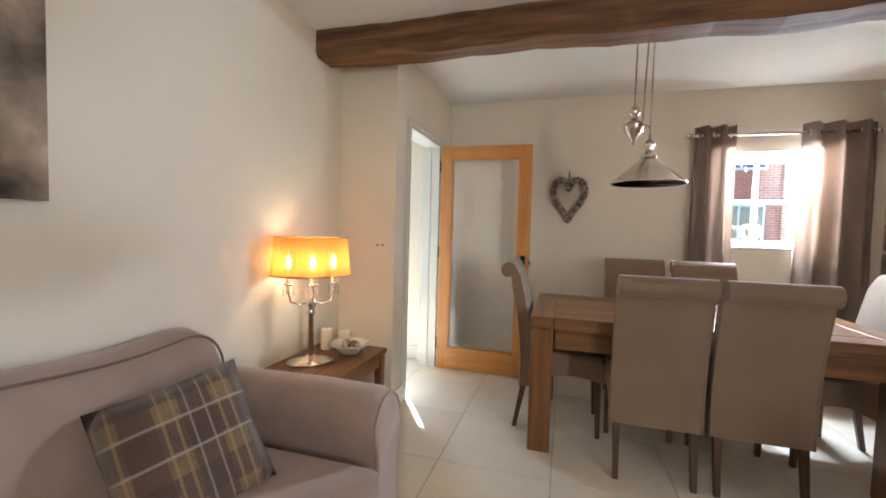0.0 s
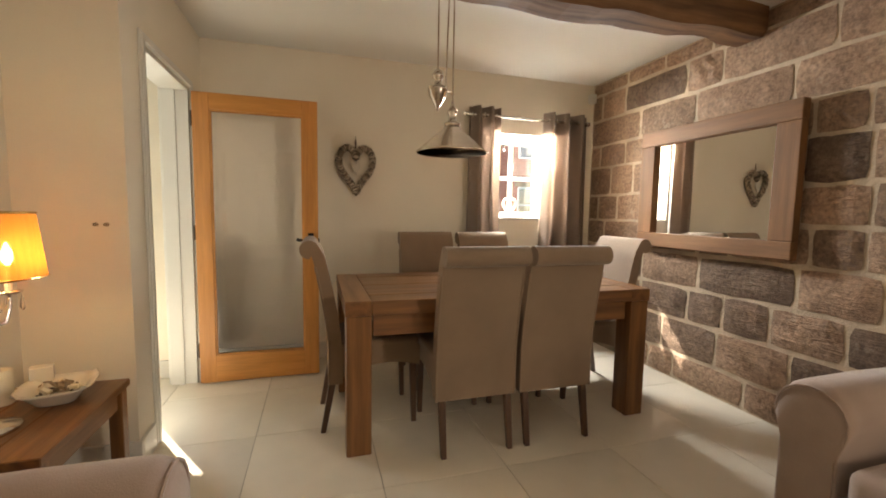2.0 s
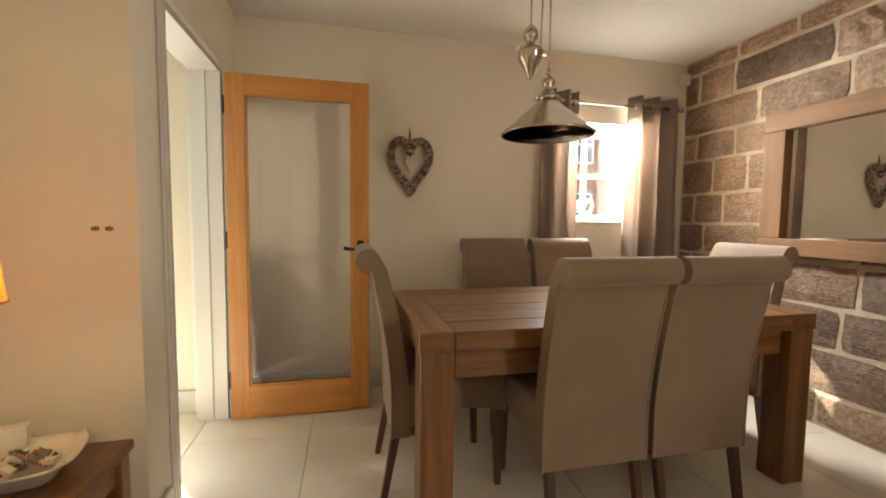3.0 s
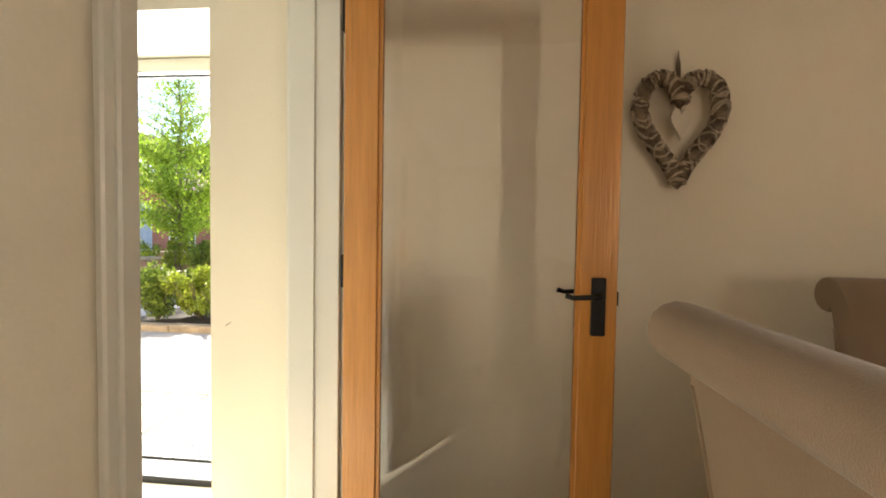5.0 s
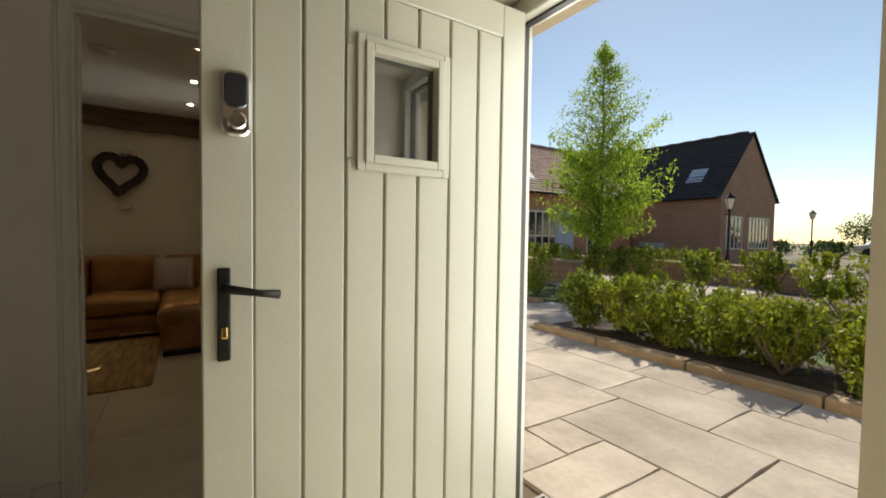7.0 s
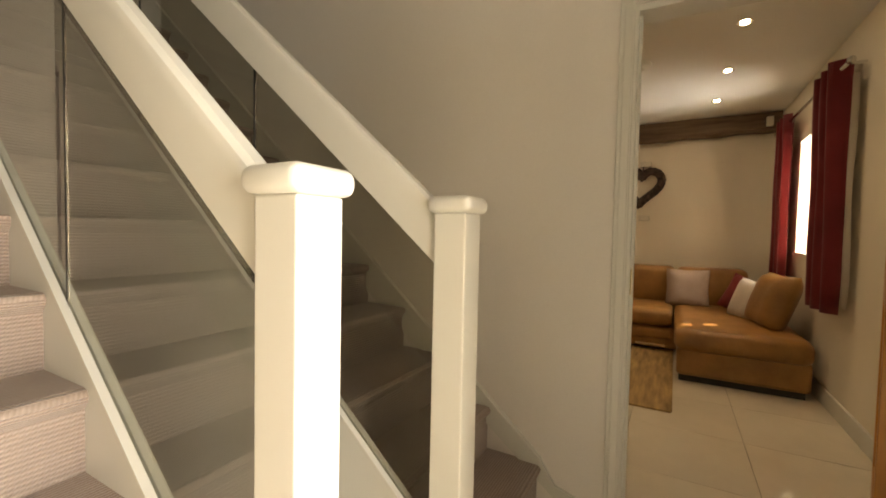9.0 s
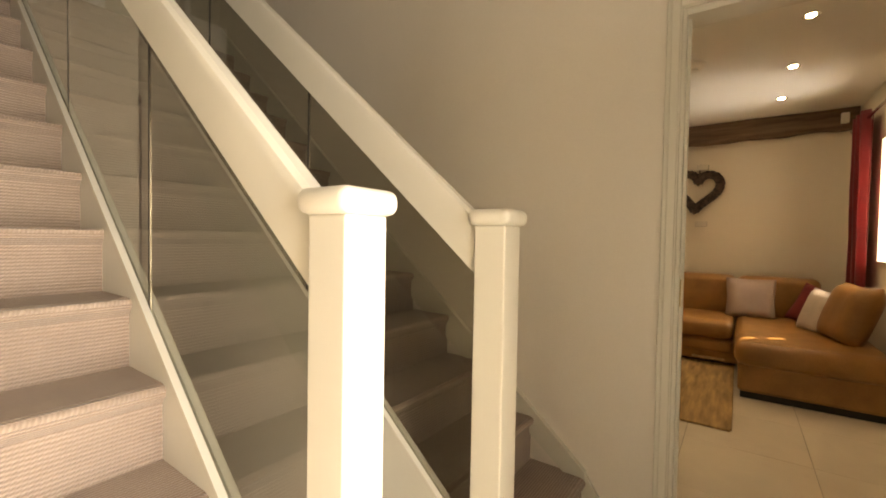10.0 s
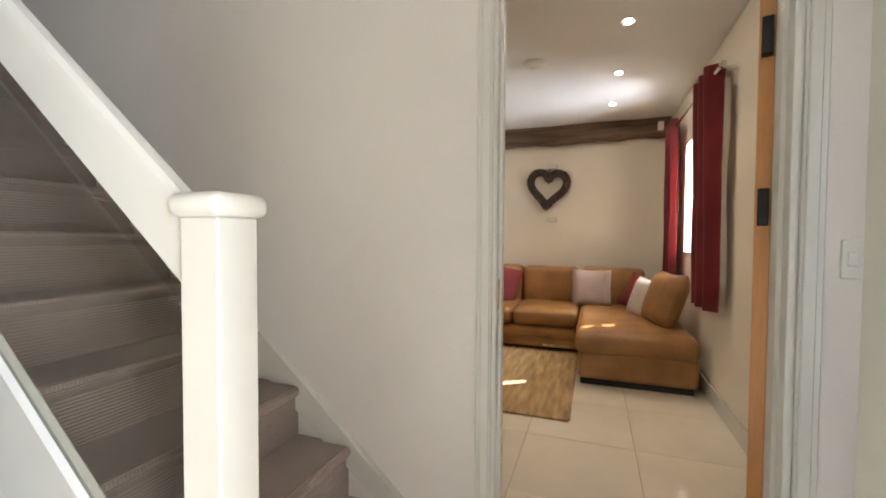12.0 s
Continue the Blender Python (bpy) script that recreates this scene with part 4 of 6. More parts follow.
def dining_chair():
    """Scroll-back chair; sits facing +y, origin on the floor under the back."""
    c = thing("dining_chair", "taupe upholstered scroll back dining chair with dark legs", "chair", group="chairs round the dining table")
    w = 0.43
    # back: thick curved sheet rolling over at the top towards -y
    prof_out, prof_in = [], []
    for i in range(13):
        u = i / 12
        z = 0.28 + u * 0.705
        y = -0.005 - 0.13 * max(0, u - 0.25) ** 1.6
        prof_out.append((y, z)); prof_in.append((y + 0.075 - 0.012 * u, z))
    cy, cz = prof_out[-1][0] - 0.012, 0.99
    roll = [(cy + 0.05 * math.cos(a), cz + 0.028 + 0.05 * math.sin(a)) for a in (radians(d) for d in range(20, 271, 25))]
    pts = prof_out + list(reversed(roll)) + list(reversed(prof_in))
    bm = prism(bmesh.new(), pts, "x", -w / 2, w / 2)
    bmesh.ops.triangulate(bm, faces=[f for f in bm.faces if len(f.verts) > 4])
    part("backrest", bm, CHAIR, c, "", True).data.set_sharp_from_angle(angle=0.9)
    # seat with a dipped apron
    side = [(0.04, 0.5), (0.47, 0.485), (0.5, 0.465), (0.5, 0.35)] + [(0.5 - 0.46 * k / 8, 0.35 + 0.05 * math.sin(math.pi * k / 8) - 0.045 * k / 8) for k in range(1, 9)]
    bm = prism(bmesh.new(), side, "x", -w / 2 + 0.004, w / 2 - 0.004)
    part("seat", bm, CHAIR, c)
    part("cushion", box(-w / 2 + 0.002, 0.07, 0.47, w / 2 - 0.002, 0.498, 0.515, bevel=0.02, seg=3), CHAIR, c, "", True)
    for x in (-1, 1):
        part("seam", tube(bmesh.new(), [(x * (w / 2 - 0.001), p[0] + 0.002, p[1]) for p in prof_out[:12]], 0.006, 8), CHAIR, c, "", True)
        xa = x * (w / 2 - 0.035)
        for y0, y1 in ((0.03, -0.035), (0.465, 0.475)):
            bm = bmesh.new()
            bx(bm, -0.019, -0.019, 0, 0.019, 0.019, 0.36, 0.003, 1)
            for v in bm.verts:
                k = v.co.z / 0.36
                s = 0.72 + 0.28 * k
                v.co = Vector((xa + v.co.x * s, y1 + (y0 - y1) * k + v.co.y * s, v.co.z))
            part("leg", bm, DARK_WOOD, c)
    return c


chair = dining_chair()
PLACES = [(0.80, 2.245, 0), (1.262, 2.245, 0), (0.085, 2.80, -90), (2.06, 2.83, 90), (0.86, 3.47, 180), (1.345, 3.47, 180)]
chair.matrix_world = pose(PLACES[0][0], PLACES[0][1], 0, 0, 0, PLACES[0][2])
for x, y, a in PLACES[1:]:
    copy_thing(chair, pose(x, y, 0, 0, 0, a))


def pendant():
    p = thing("pendant_lamp", "antique nickel rise and fall pendant lamp above the table", "pendant lamp", (0.775, 2.65, 1.565))
    top = H - 1.565
    bm = lathe(bmesh.new(), [(0.205, 0.0), (0.208, 0.006), (0.2, 0.012), (0.05, 0.14), (0.042, 0.155), (0.04, 0.152), (0.047, 0.135), (0.193, 0.008), (0.2, 0.0)], 40)
    part("shade", bm, NICKEL, p, "cone shaped nickel shade", True)
    part("lamp_holder", lathe(bmesh.new(), [(0.012, 0.15), (0.044, 0.152), (0.046, 0.17), (0.026, 0.18), (0.02, 0.21), (0.028, 0.222), (0.03, 0.24), (0.012, 0.262), (0.008, 0.29)], 20), NICKEL, p, "", True)
    part("bulb", lathe(bmesh.new(), [(0.005, 0.02), (0.026, 0.035), (0.03, 0.06), (0.018, 0.1), (0.016, 0.15)], 16), CHINA, p, "", True)
    w = part("counterweight", lathe(bmesh.new(), [(0.004, 0.232), (0.01, 0.245), (0.014, 0.256), (0.03, 0.285), (0.05, 0.315), (0.055, 0.345), (0.056, 0.355), (0.05, 0.365), (0.028, 0.372), (0.02, 0.385), (0.02, 0.4), (0.03, 0.41), (0.032, 0.43), (0.026, 0.448), (0.012, 0.462), (0.006, 0.468)], 28, (-0.09, 0, 0)), NICKEL, p, "urn shaped nickel counterweight", True)
    part("pulley", lathe(bmesh.new(), [(0.01, top - 0.055), (0.032, top - 0.045), (0.034, top - 0.025), (0.05, top - 0.012), (0.055, top - 0.002)], 20, (-0.035, 0, 0)), NICKEL, p, "", True)
    for x0, x1, z0 in ((0.0, 0.0, 0.29), (-0.09, -0.09, 0.465), (-0.045, -0.03, 0.3)):
        part("cord", tube(bmesh.new(), [(x0, 0, z0), (x1, 0, top - 0.03)], 0.0045, 6), NICKEL, p)
    part("link_arm", tube(bmesh.new(), [(-0.09, 0, 0.34), (-0.02, 0, 0.345), (0.0, 0, 0.33)], 0.006, 6), NICKEL, p)


pendant()


def wicker_heart(name, w, h, material, label, place, rx, inner, strands):
    """A heart of wound willow in the xz plane."""
    ob = thing(name, label, "wall ornament", place, rx)
    pts = heart_points(w * 0.8, h * 0.86, 48)
    part("hoop", tube(bmesh.new(), [(x, -0.03, z) for x, z in pts], w * 0.066, 8, True), material, ob, "", True)
    n = len(pts)
    rng = random.Random(5)
    for i in range(strands):
        k = n * i / strands + rng.uniform(-0.3, 0.3)
        seq = []
        tilt = rng.choice((-1, 1, 1)) * rng.uniform(0.3, 1.1)
        for s in range(9):
            a = 2 * math.pi * s / 9
            j = k + tilt * math.sin(a) * 1.5
            p0 = Vector(pts[int(j) % n]); p1 = Vector(pts[(int(j) + 1) % n])
            c = p0.lerp(p1, j - math.floor(j))
            d = (p1 - p0).normalized()
            out = Vector((-d.y, d.x))
            r = w * 0.079
            seq.append((c.x + out.x * r * math.cos(a), -0.03 + r * math.sin(a), c.y + out.y * r * math.cos(a)))
        part("strand", tube(bmesh.new(), seq, w * rng.uniform(0.009, 0.015), 5, True), PALE_WICKER if material == WICKER and i % 3 else material, ob)
    part("loop", tube(bmesh.new(), [(0, -0.02, h * 0.3), (0.004, -0.006, h * 0.55), (0, -0.004, h * 0.66), (-0.004, -0.006, h * 0.55), (0, -0.02, h * 0.3)], 0.004, 5), material, ob)
    if inner:
        ipts = heart_points(0.07, 0.11, 24)
        part("inner_heart", prism(bmesh.new(), [(x, z + 0.02) for x, z in ipts], "y", -0.045, -0.03), CHINA, ob, "small white hanging heart")
        part("string", tube(bmesh.new(), [(0, -0.037, 0.06), (0, -0.037, 0.16)], 0.002, 4), WICKER, ob)
    return ob


wicker_heart("wicker_heart", 0.34, 0.43, WICKER, "grey woven willow heart hanging on the wall", (0.335, BACK - 0.005, 1.55), 0, True, 96)


def mirror():
    m = thing("wall_mirror", "large landscape mirror in a wide oak frame", "mirror", (STONE_X - 0.02, 2.525, 1.43))
    y0, y1, z0, z1, f = -0.575, 0.58, -0.44, 0.445, 0.135
    for a, b in ((y0, y0 + f), (y1 - f, y1)):
        part("frame_stile", box(-0.055, a, z0 + 0.105, -0.002, b, z1 - 0.115, bevel=0.006), FRAME_OAK["z"], m)
    part("frame_rail", box(-0.057, y0, z0, -0.002, y1, z0 + 0.105, bevel=0.006), FRAME_OAK["y"], m)
    part("frame_rail", box(-0.057, y0, z1 - 0.115, -0.002, y1, z1, bevel=0.006), FRAME_OAK["y"], m)
    part("mirror_glass", box(-0.022, y0 + f - 0.004, z0 + 0.101, -0.016, y1 - f + 0.004, z1 - 0.111), MIRROR, m, "clear mirror glass")


mirror()

# dining curtains on a chrome pole
def curtain(name, x0, x1, y, z0, z1, material, label, folds, depth, group, flare=0.0, phase=0.0, lining=False, ring_mat=None, rod_z=0):
    c = thing(name, label, "curtain", ((x0 + x1) / 2, y, z0), group=group)
    w = (x1 - x0) / 2
    part("cloth", drape(-w, w, 0, z1 - z0, folds, depth, flare, phase=phase), material, c, "", True)
    n = max(2, int(folds * 2))
    for i in range(n):
        x = -w + 2 * w * (i + 0.5) / n
        ring = [(0.024 * math.cos(a), 0, 0.024 * math.sin(a)) for a in (2 * math.pi * s / 14 for s in range(14))]
        r = part("eyelet", tube(bmesh.new(), ring, 0.006, 6, True), CHROME, c, "chrome eyelet", True)
        r.matrix_local = pose(x, 0.0, rod_z - z0, 0, 0, 65)
    return c


def pole(name, x0, x1, y, z, wall_y):
    p = thing(name, "chrome curtain pole above the window", "curtain pole", ((x0 + x1) / 2, y, z))
    w = (x1 - x0) / 2
    part("rod", tube(bmesh.new(), [(-w, 0, 0), (w, 0, 0)], 0.012, 12), CHROME, p, "", True)
    for s in (-1, 1):
        part("finial", lathe(bmesh.new(), [(0.012, 0), (0.021, 0.006), (0.021, 0.03), (0.01, 0.036)], 14), CHROME, p, "", True).matrix_local = pose(s * w, 0, 0, 0, 90 * s, 0)
        part("bracket", tube(bmesh.new(), [(s * (w - 0.04), 0, 0), (s * (w - 0.04), wall_y - y, 0)], 0.009, 8), CHROME, p)


pole("curtain_pole", 1.27, 2.47, 3.775, 2.075, BACK)
curtain("curtain", 1.30, 1.585, 3.775, 0.03, 2.15, CURTAIN, "taupe eyelet curtain drawn back beside the window", 2.5, 0.045, "dining curtains", 0.12, 0.4, rod_z=2.075)
curtain("curtain", 2.04, 2.50, 3.775, 0.03, 2.15, CURTAIN, "taupe eyelet curtain hanging between window and stone wall", 3.0, 0.05, "dining curtains", 0.12, 2.2, rod_z=2.075)


def sill_heart():
    ob = thing("heart_ornament", "pale ceramic heart shaped ornament on the window sill", "ornament", (1.80, 3.98, 1.19))
    part("heart", tube(bmesh.new(), [(x, 0, z + 0.095) for x, z in heart_points(0.13, 0.15, 28)], 0.016, 8, True), CHINA, ob, "", True)
    part("foot", box(-0.05, -0.02, 0, 0.05, 0.02, 0.018, bevel=0.004), CHINA, ob)


sill_heart()


def tealight():
    ob = thing("candle_holder", "small chrome and glass candle holder on the table", "candle holder", (1.14, 2.97, 0.788))
    part("cup", lathe(bmesh.new(), [(0.035, 0), (0.05, 0.004), (0.058, 0.06), (0.06, 0.064), (0.055, 0.064), (0.046, 0.008), (0.01, 0.006)], 24), CHROME, ob, "", True)
    part("candle", lathe(bmesh.new(), [(0.04, 0.008), (0.045, 0.045), (0.02, 0.048)], 20), WAX, ob)
    part("rim", tube(bmesh.new(), [(0.06 * math.cos(a), 0.06 * math.sin(a), 0.085) for a in (2 * math.pi * s / 24 for s in range(24))], 0.004, 6, True), CHROME, ob)
    for a in (0.3, 2.4, 4.5):
        part("post", tube(bmesh.new(), [(0.058 * math.cos(a), 0.058 * math.sin(a), 0.05), (0.06 * math.cos(a), 0.06 * math.sin(a), 0.085)], 0.003, 5), CHROME, ob)


tealight()
single("corner_sensor", box(-0.03, -0.03, -0.045, 0.03, 0.03, 0.045, bevel=0.01), PLASTIC, "small white sensor box in the ceiling corner", "sensor", (2.565, BACK - 0.032, 2.33))


# ---- living room ----
def side_table():
    t = thing("side_table", "small dark oak side table against the wall", "side table", (-0.965, 2.05, 0))
    hx, hy = 0.225, 0.3
    for i in range(3):
        a = -hx + 2 * hx * i / 3
        part("top_plank", box(a + 0.0006, -hy, 0.47, a + 2 * hx / 3 - 0.0006, hy, 0.5, bevel=0.003, seg=1), TABLE["y"], t)
    for sx in (-1, 1):
        for sy in (-1, 1):
            part("leg", box(sx * (hx - 0.035) - 0.025, sy * (hy - 0.035) - 0.025, 0, sx * (hx - 0.035) + 0.025, sy * (hy - 0.035) + 0.025, 0.47, bevel=0.003, seg=1), TABLE["z"], t)
        part("apron", box(sx * (hx - 0.035) - 0.009, -hy + 0.06, 0.39, sx * (hx - 0.035) + 0.009, hy - 0.06, 0.47), TABLE["y"], t)
        part("apron", box(-hx + 0.06, sx * (hy - 0.035) - 0.009, 0.39, hx - 0.06, sx * (hy - 0.035) + 0.009, 0.47), TABLE["x"], t)


side_table()


def table_lamp(x, y, z):
    l = thing("table_lamp", "lit chrome table lamp with amber pleated oval shade and crystal drops", "table lamp", (x, y, z), -48)
    part("base", lathe(bmesh.new(), [(0.11, 0), (0.115, 0.006), (0.11, 0.014), (0.06, 0.026), (0.03, 0.032), (0.016, 0.045)], 36, sx=0.8, sy=1.15), CHROME, l, "oval chrome base", True)
    part("stem", lathe(bmesh.new(), [(0.014, 0.03), (0.017, 0.05), (0.016, 0.27), (0.024, 0.275), (0.026, 0.29), (0.018, 0.3), (0.03, 0.318), (0.036, 0.34), (0.022, 0.36), (0.008, 0.38), (0.006, 0.69)], 20), CHROME, l, "", True)
    bm = bmesh.new()
    seg = 96
    rings = []
    for r, zz in ((1.0, 0.49), (0.9, 0.70)):
        rings.append([bm.verts.new((0.115 * r * math.cos(a) * (1 + 0.01 * (s % 2)), 0.215 * r * math.sin(a) * (1 + 0.01 * (s % 2)), zz)) for s, a in ((s, 2 * math.pi * s / seg) for s in range(seg))])
    faces = [bm.faces.new((rings[0][s], rings[0][(s + 1) % seg], rings[1][(s + 1) % seg], rings[1][s])) for s in range(seg)]
    part("shade", bm, SHADE, l, "amber pleated oval shade")
    for r, zz in ((1.0, 0.49), (0.9, 0.70)):
        part("shade_trim", tube(bmesh.new(), [(0.117 * r * math.cos(a), 0.217 * r * math.sin(a), zz) for a in (2 * math.pi * s / 40 for s in range(40))], 0.004, 6, True), BRASS, l)
    for s in (-1, 0, 1):
        yy = s * 0.12
        xx = 0.0 if s else 0.05
        part("arm", tube(bmesh.new(), [(0, 0, 0.34), (xx * 0.5, yy * 0.5, 0.33), (xx * 0.9, yy * 0.9, 0.345), (xx, yy, 0.4), (xx, yy, 0.44)], 0.006, 8), CHROME, l, "", True)
        part("drip_pan", lathe(bmesh.new(), [(0.008, 0.43), (0.03, 0.44), (0.034, 0.446), (0.008, 0.448)], 16, (xx, yy, 0)), CHROME, l, "", True)
        part("candle_tube", tube(bmesh.new(), [(xx, yy, 0.446), (xx, yy, 0.53)], 0.011, 10), CHINA, l)
        part("bulb", lathe(bmesh.new(), [(0.006, 0.53), (0.016, 0.55), (0.014, 0.575), (0.003, 0.605)], 12, (xx, yy, 0)), BULB_GLOW, l, "glowing candle bulb", True)
        for k in range(3):
            a = k * 2.1 + s
            px, py = xx + 0.03 * math.cos(a), yy + 0.03 * math.sin(a)
            part("crystal_drop", lathe(bmesh.new(), [(0.001, 0.38), (0.008, 0.392), (0.006, 0.41), (0.001, 0.438)], 6, (px, py, 0)), CRYSTAL, l)
    for s in (-1, 1):
        bulb("table_lamp_light", (x + s * 0.12 * math.sin(radians(48)), y + s * 0.12 * math.cos(radians(48)), z + 0.585), LAMP_W, (1, 0.62, 0.28), 0.015)


table_lamp(-1.02, 1.93, 0.5)


def bowl():
    b = thing("bowl", "square cream china bowl filled with dried petals", "bowl", (-0.90, 2.17, 0.5), 12)
    b.scale = (0.85, 0.85, 0.95)
    bm = bmesh.new()
    rings = []
    for s, z in ((0.055, 0.0), (0.07, 0.008), (0.105, 0.05), (0.135, 0.068), (0.13, 0.07), (0.098, 0.052), (0.06, 0.014)):
        rings.append([bm.verts.new((math.copysign(abs(math.cos(a)) ** 0.55, math.cos(a)) * s, math.copysign(abs(math.sin(a)) ** 0.55, math.sin(a)) * s, z + (0.012 if abs(math.cos(2 * a)) < 0.3 and s > 0.12 else 0))) for a in (2 * math.pi * i / 32 for i in range(32))])
    for a, c in zip(rings, rings[1:]):
        for i in range(32):
            bm.faces.new((a[i], a[(i + 1) % 32], c[(i + 1) % 32], c[i]))
    bm.faces.new(rings[0]); bm.faces.new(rings[-1])
    part("dish", bm, CHINA, b, "", True)
    rng = random.Random(8)
    for i in range(26):
        m = Matrix.Translation((rng.uniform(-0.06, 0.06), rng.uniform(-0.06, 0.06), rng.uniform(0.045, 0.07))) @ pose(0, 0, 0, rng.uniform(-40, 40), rng.uniform(-40, 40), rng.uniform(0, 360))
        bm = bx(bmesh.new(), -0.016, -0.01, -0.004, 0.016, 0.01, 0.004, 0.003, 1, m)
        part("petal", bm, (WICKER, WAX, KERB)[i % 3], b)


bowl()
c1 = thing("pillar_candle", "ivory pillar candle behind the bowl", "candle", (-1.08, 2.19, 0.5))
part("wax", lathe(bmesh.new(), [(0.034, 0), (0.036, 0.004), (0.036, 0.125), (0.028, 0.128), (0.004, 0.122)], 24), WAX, c1, "", True)
part("wick", tube(bmesh.new(), [(0, 0, 0.12), (0.002, 0, 0.135)], 0.0015, 5), IRON, c1)
single("card_box", box(-0.035, -0.022, 0, 0.035, 0.022, 0.11, bevel=0.003), CHINA, "small white card box leaning on the table", "box", (-0.99, 2.255, 0.5), 20)


def sofa(name, place, rz, label):
    """Camel-back sofa with scroll arms: local x from 0 (far arm's outer face) to -2 m along, back at y = 0, front at y = -0.93."""
    s = thing(name, label, "sofa", place, rz, group="living room sofas")
    L, arm = 1.95, 0.25
    # back with rounded shoulders standing between the arms
    bm = bmesh.new()
    n = 48
    rows, line = [], []
    for i in range(n + 1):
        u = i / n
        u = 0.5 - 0.5 * math.cos(math.pi * u)
        x = -0.17 - (L - 0.34) * u
        e = min(1, min(u, 1 - u) * (L - 0.34) / 0.17)
        top = 0.68 + 0.18 * math.sqrt(1 - (1 - e) ** 2) + 0.012 * math.cos(4 * math.pi * u)
        line.append((x, -0.165, top - 0.025))
        prof = [(-0.02, 0.12), (-0.005, top - 0.06), (-0.03, top - 0.012), (-0.08, top), (-0.14, top - 0.015), (-0.17, top - 0.07), (-0.25, 0.42), (-0.25, 0.12)]
        rows.append([bm.verts.new((x, a, b)) for a, b in prof])
    for a, b in zip(rows, rows[1:]):
        for i in range(8):
            bm.faces.new((a[i], a[(i + 1) % 8], b[(i + 1) % 8], b[i]))
    bm.faces.new(rows[0]); bm.faces.new(rows[-1])
    part("backrest", bm, SOFA, s, "", True)
    part("piping", tube(bmesh.new(), line, 0.005, 6), PIPING, s, "dark piping along the back")
    part("base", box(-L + 0.05, -0.88, 0.1, -0.05, -0.05, 0.3, bevel=0.02), SOFA, s)
    for x0, x1 in ((-L + arm, -L / 2 - 0.004), (-L / 2 + 0.004, -arm)):
        part("seat_cushion", box(x0, -0.93, 0.29, x1, -0.2, 0.45, bevel=0.045, seg=4), SOFA, s, "", True)
    # scroll arms
    for side in (0, 1):
        x_out = -0.0 if side == 0 else -L
        d = -1 if side == 0 else 1
        pts = [(0.03, 0.1), (0.03, 0.45), (0.012, 0.52)] + [(0.115 + 0.115 * math.cos(a), 0.565 + 0.11 * math.sin(a)) for a in (radians(q) for q in range(200, -31, -21))] + [(0.205, 0.46), (0.21, 0.1)]
        bm = bmesh.new()
        rings = []
        for y, k in ((-0.02, 0.96), (-0.3, 0.98), (-0.6, 1.0), (-0.84, 1.0), (-0.875, 0.97), (-0.885, 0.9)):
            drop = 0.015 * (abs(y) - 0.02)
            rings.append([bm.verts.new((x_out + d * (0.115 + (a - 0.115) * k), y, 0.1 + (b - 0.1) * k - drop)) for a, b in pts])
        m = len(pts)
        for a, b in zip(rings, rings[1:]):
            for i in range(m):
                bm.faces.new((a[i], a[(i + 1) % m], b[(i + 1) % m], b[i]))
        bm.faces.new(rings[0]); bm.faces.new(rings[-1])
        ar = part("arm", bm, SOFA, s, "", True)
        ar.data.set_sharp_from_angle(angle=0.9)
        part("piping", tube(bmesh.new(), [(x_out + d * (0.115 + (a - 0.115) * 0.97), -0.878, 0.1 + (b - 0.1) * 0.97 - 0.013) for a, b in pts], 0.005, 6), SOFA, ar)
        for y in (-0.82, -0.08):
            part("foot", lathe(bmesh.new(), [(0.02, 0), (0.028, 0.02), (0.035, 0.1)], 14, (x_out + d * 0.12, y, 0)), DARK_WOOD, s, "", True)
    return s


# west wall sofa: far arm towards the dining room
sofa("sofa", (LIV_W + 0.03, 1.47, 0), 90, "mauve velvet scroll arm sofa against the cream wall")
s2 = sofa("sofa", (STONE_X - 0.06, 1.40 - 1.95, 0), -90, "mauve velvet scroll arm sofa against the stone wall")
cu = single("cushion", cushion_mesh(0.41, 0.43, 0.15), PLAID, "brown and cream plaid wool cushion leaning on the sofa", "cushion", (-0.78, 1.02, 0.655), smooth=True)
cu.matrix_world = pose(-0.75, 0.90, 0.575, -28, -12, 60)


def canvas():
    c = thing("canvas_picture", "brown and cream abstract canvas picture on the wall", "picture", (LIV_W + 0.002, 0.55, 1.62))
    part("stretcher", box(0, -0.25, -0.30, 0.035, 0.25, 0.34), PRINT, c)


canvas()


def socket_plate(name, place, rz, w, h, label, buttons):
    p = thing(name, label, "switch", place, rz)
    part("plate", box(-w / 2, -0.008, -h / 2, w / 2, 0, h / 2, bevel=0.003, seg=2), PLASTIC, p)
    for i in range(buttons):
        x = -w / 4 + (w / 2) * i if buttons > 1 else 0
        part("rocker", box(x - 0.012, -0.012, -0.018, x + 0.012, -0.007, 0.018, bevel=0.002, seg=1), PLASTIC, p)


# two small hooks on the pier
for dx in (-0.02, 0.02):
    hk = thing("wall_hook", "small nickel hook on the cream pier", "hook", (-0.885 + dx, 2.53, 1.145), group="pier hooks")
    part("rosette", lathe(bmesh.new(), [(0.009, 0), (0.009, 0.004), (0.004, 0.006), (0.004, 0.014), (0.007, 0.02)], 12), NICKEL, hk, "", True).matrix_local = pose(0, -0.002, 0, 90, 0, 0)
socket_plate("light_switch", (HALL_W + 0.001, 3.745 - 0.105, 1.14), 90, 0.09, 0.1, "white plastic light switch beside the lounge doorway", 2)

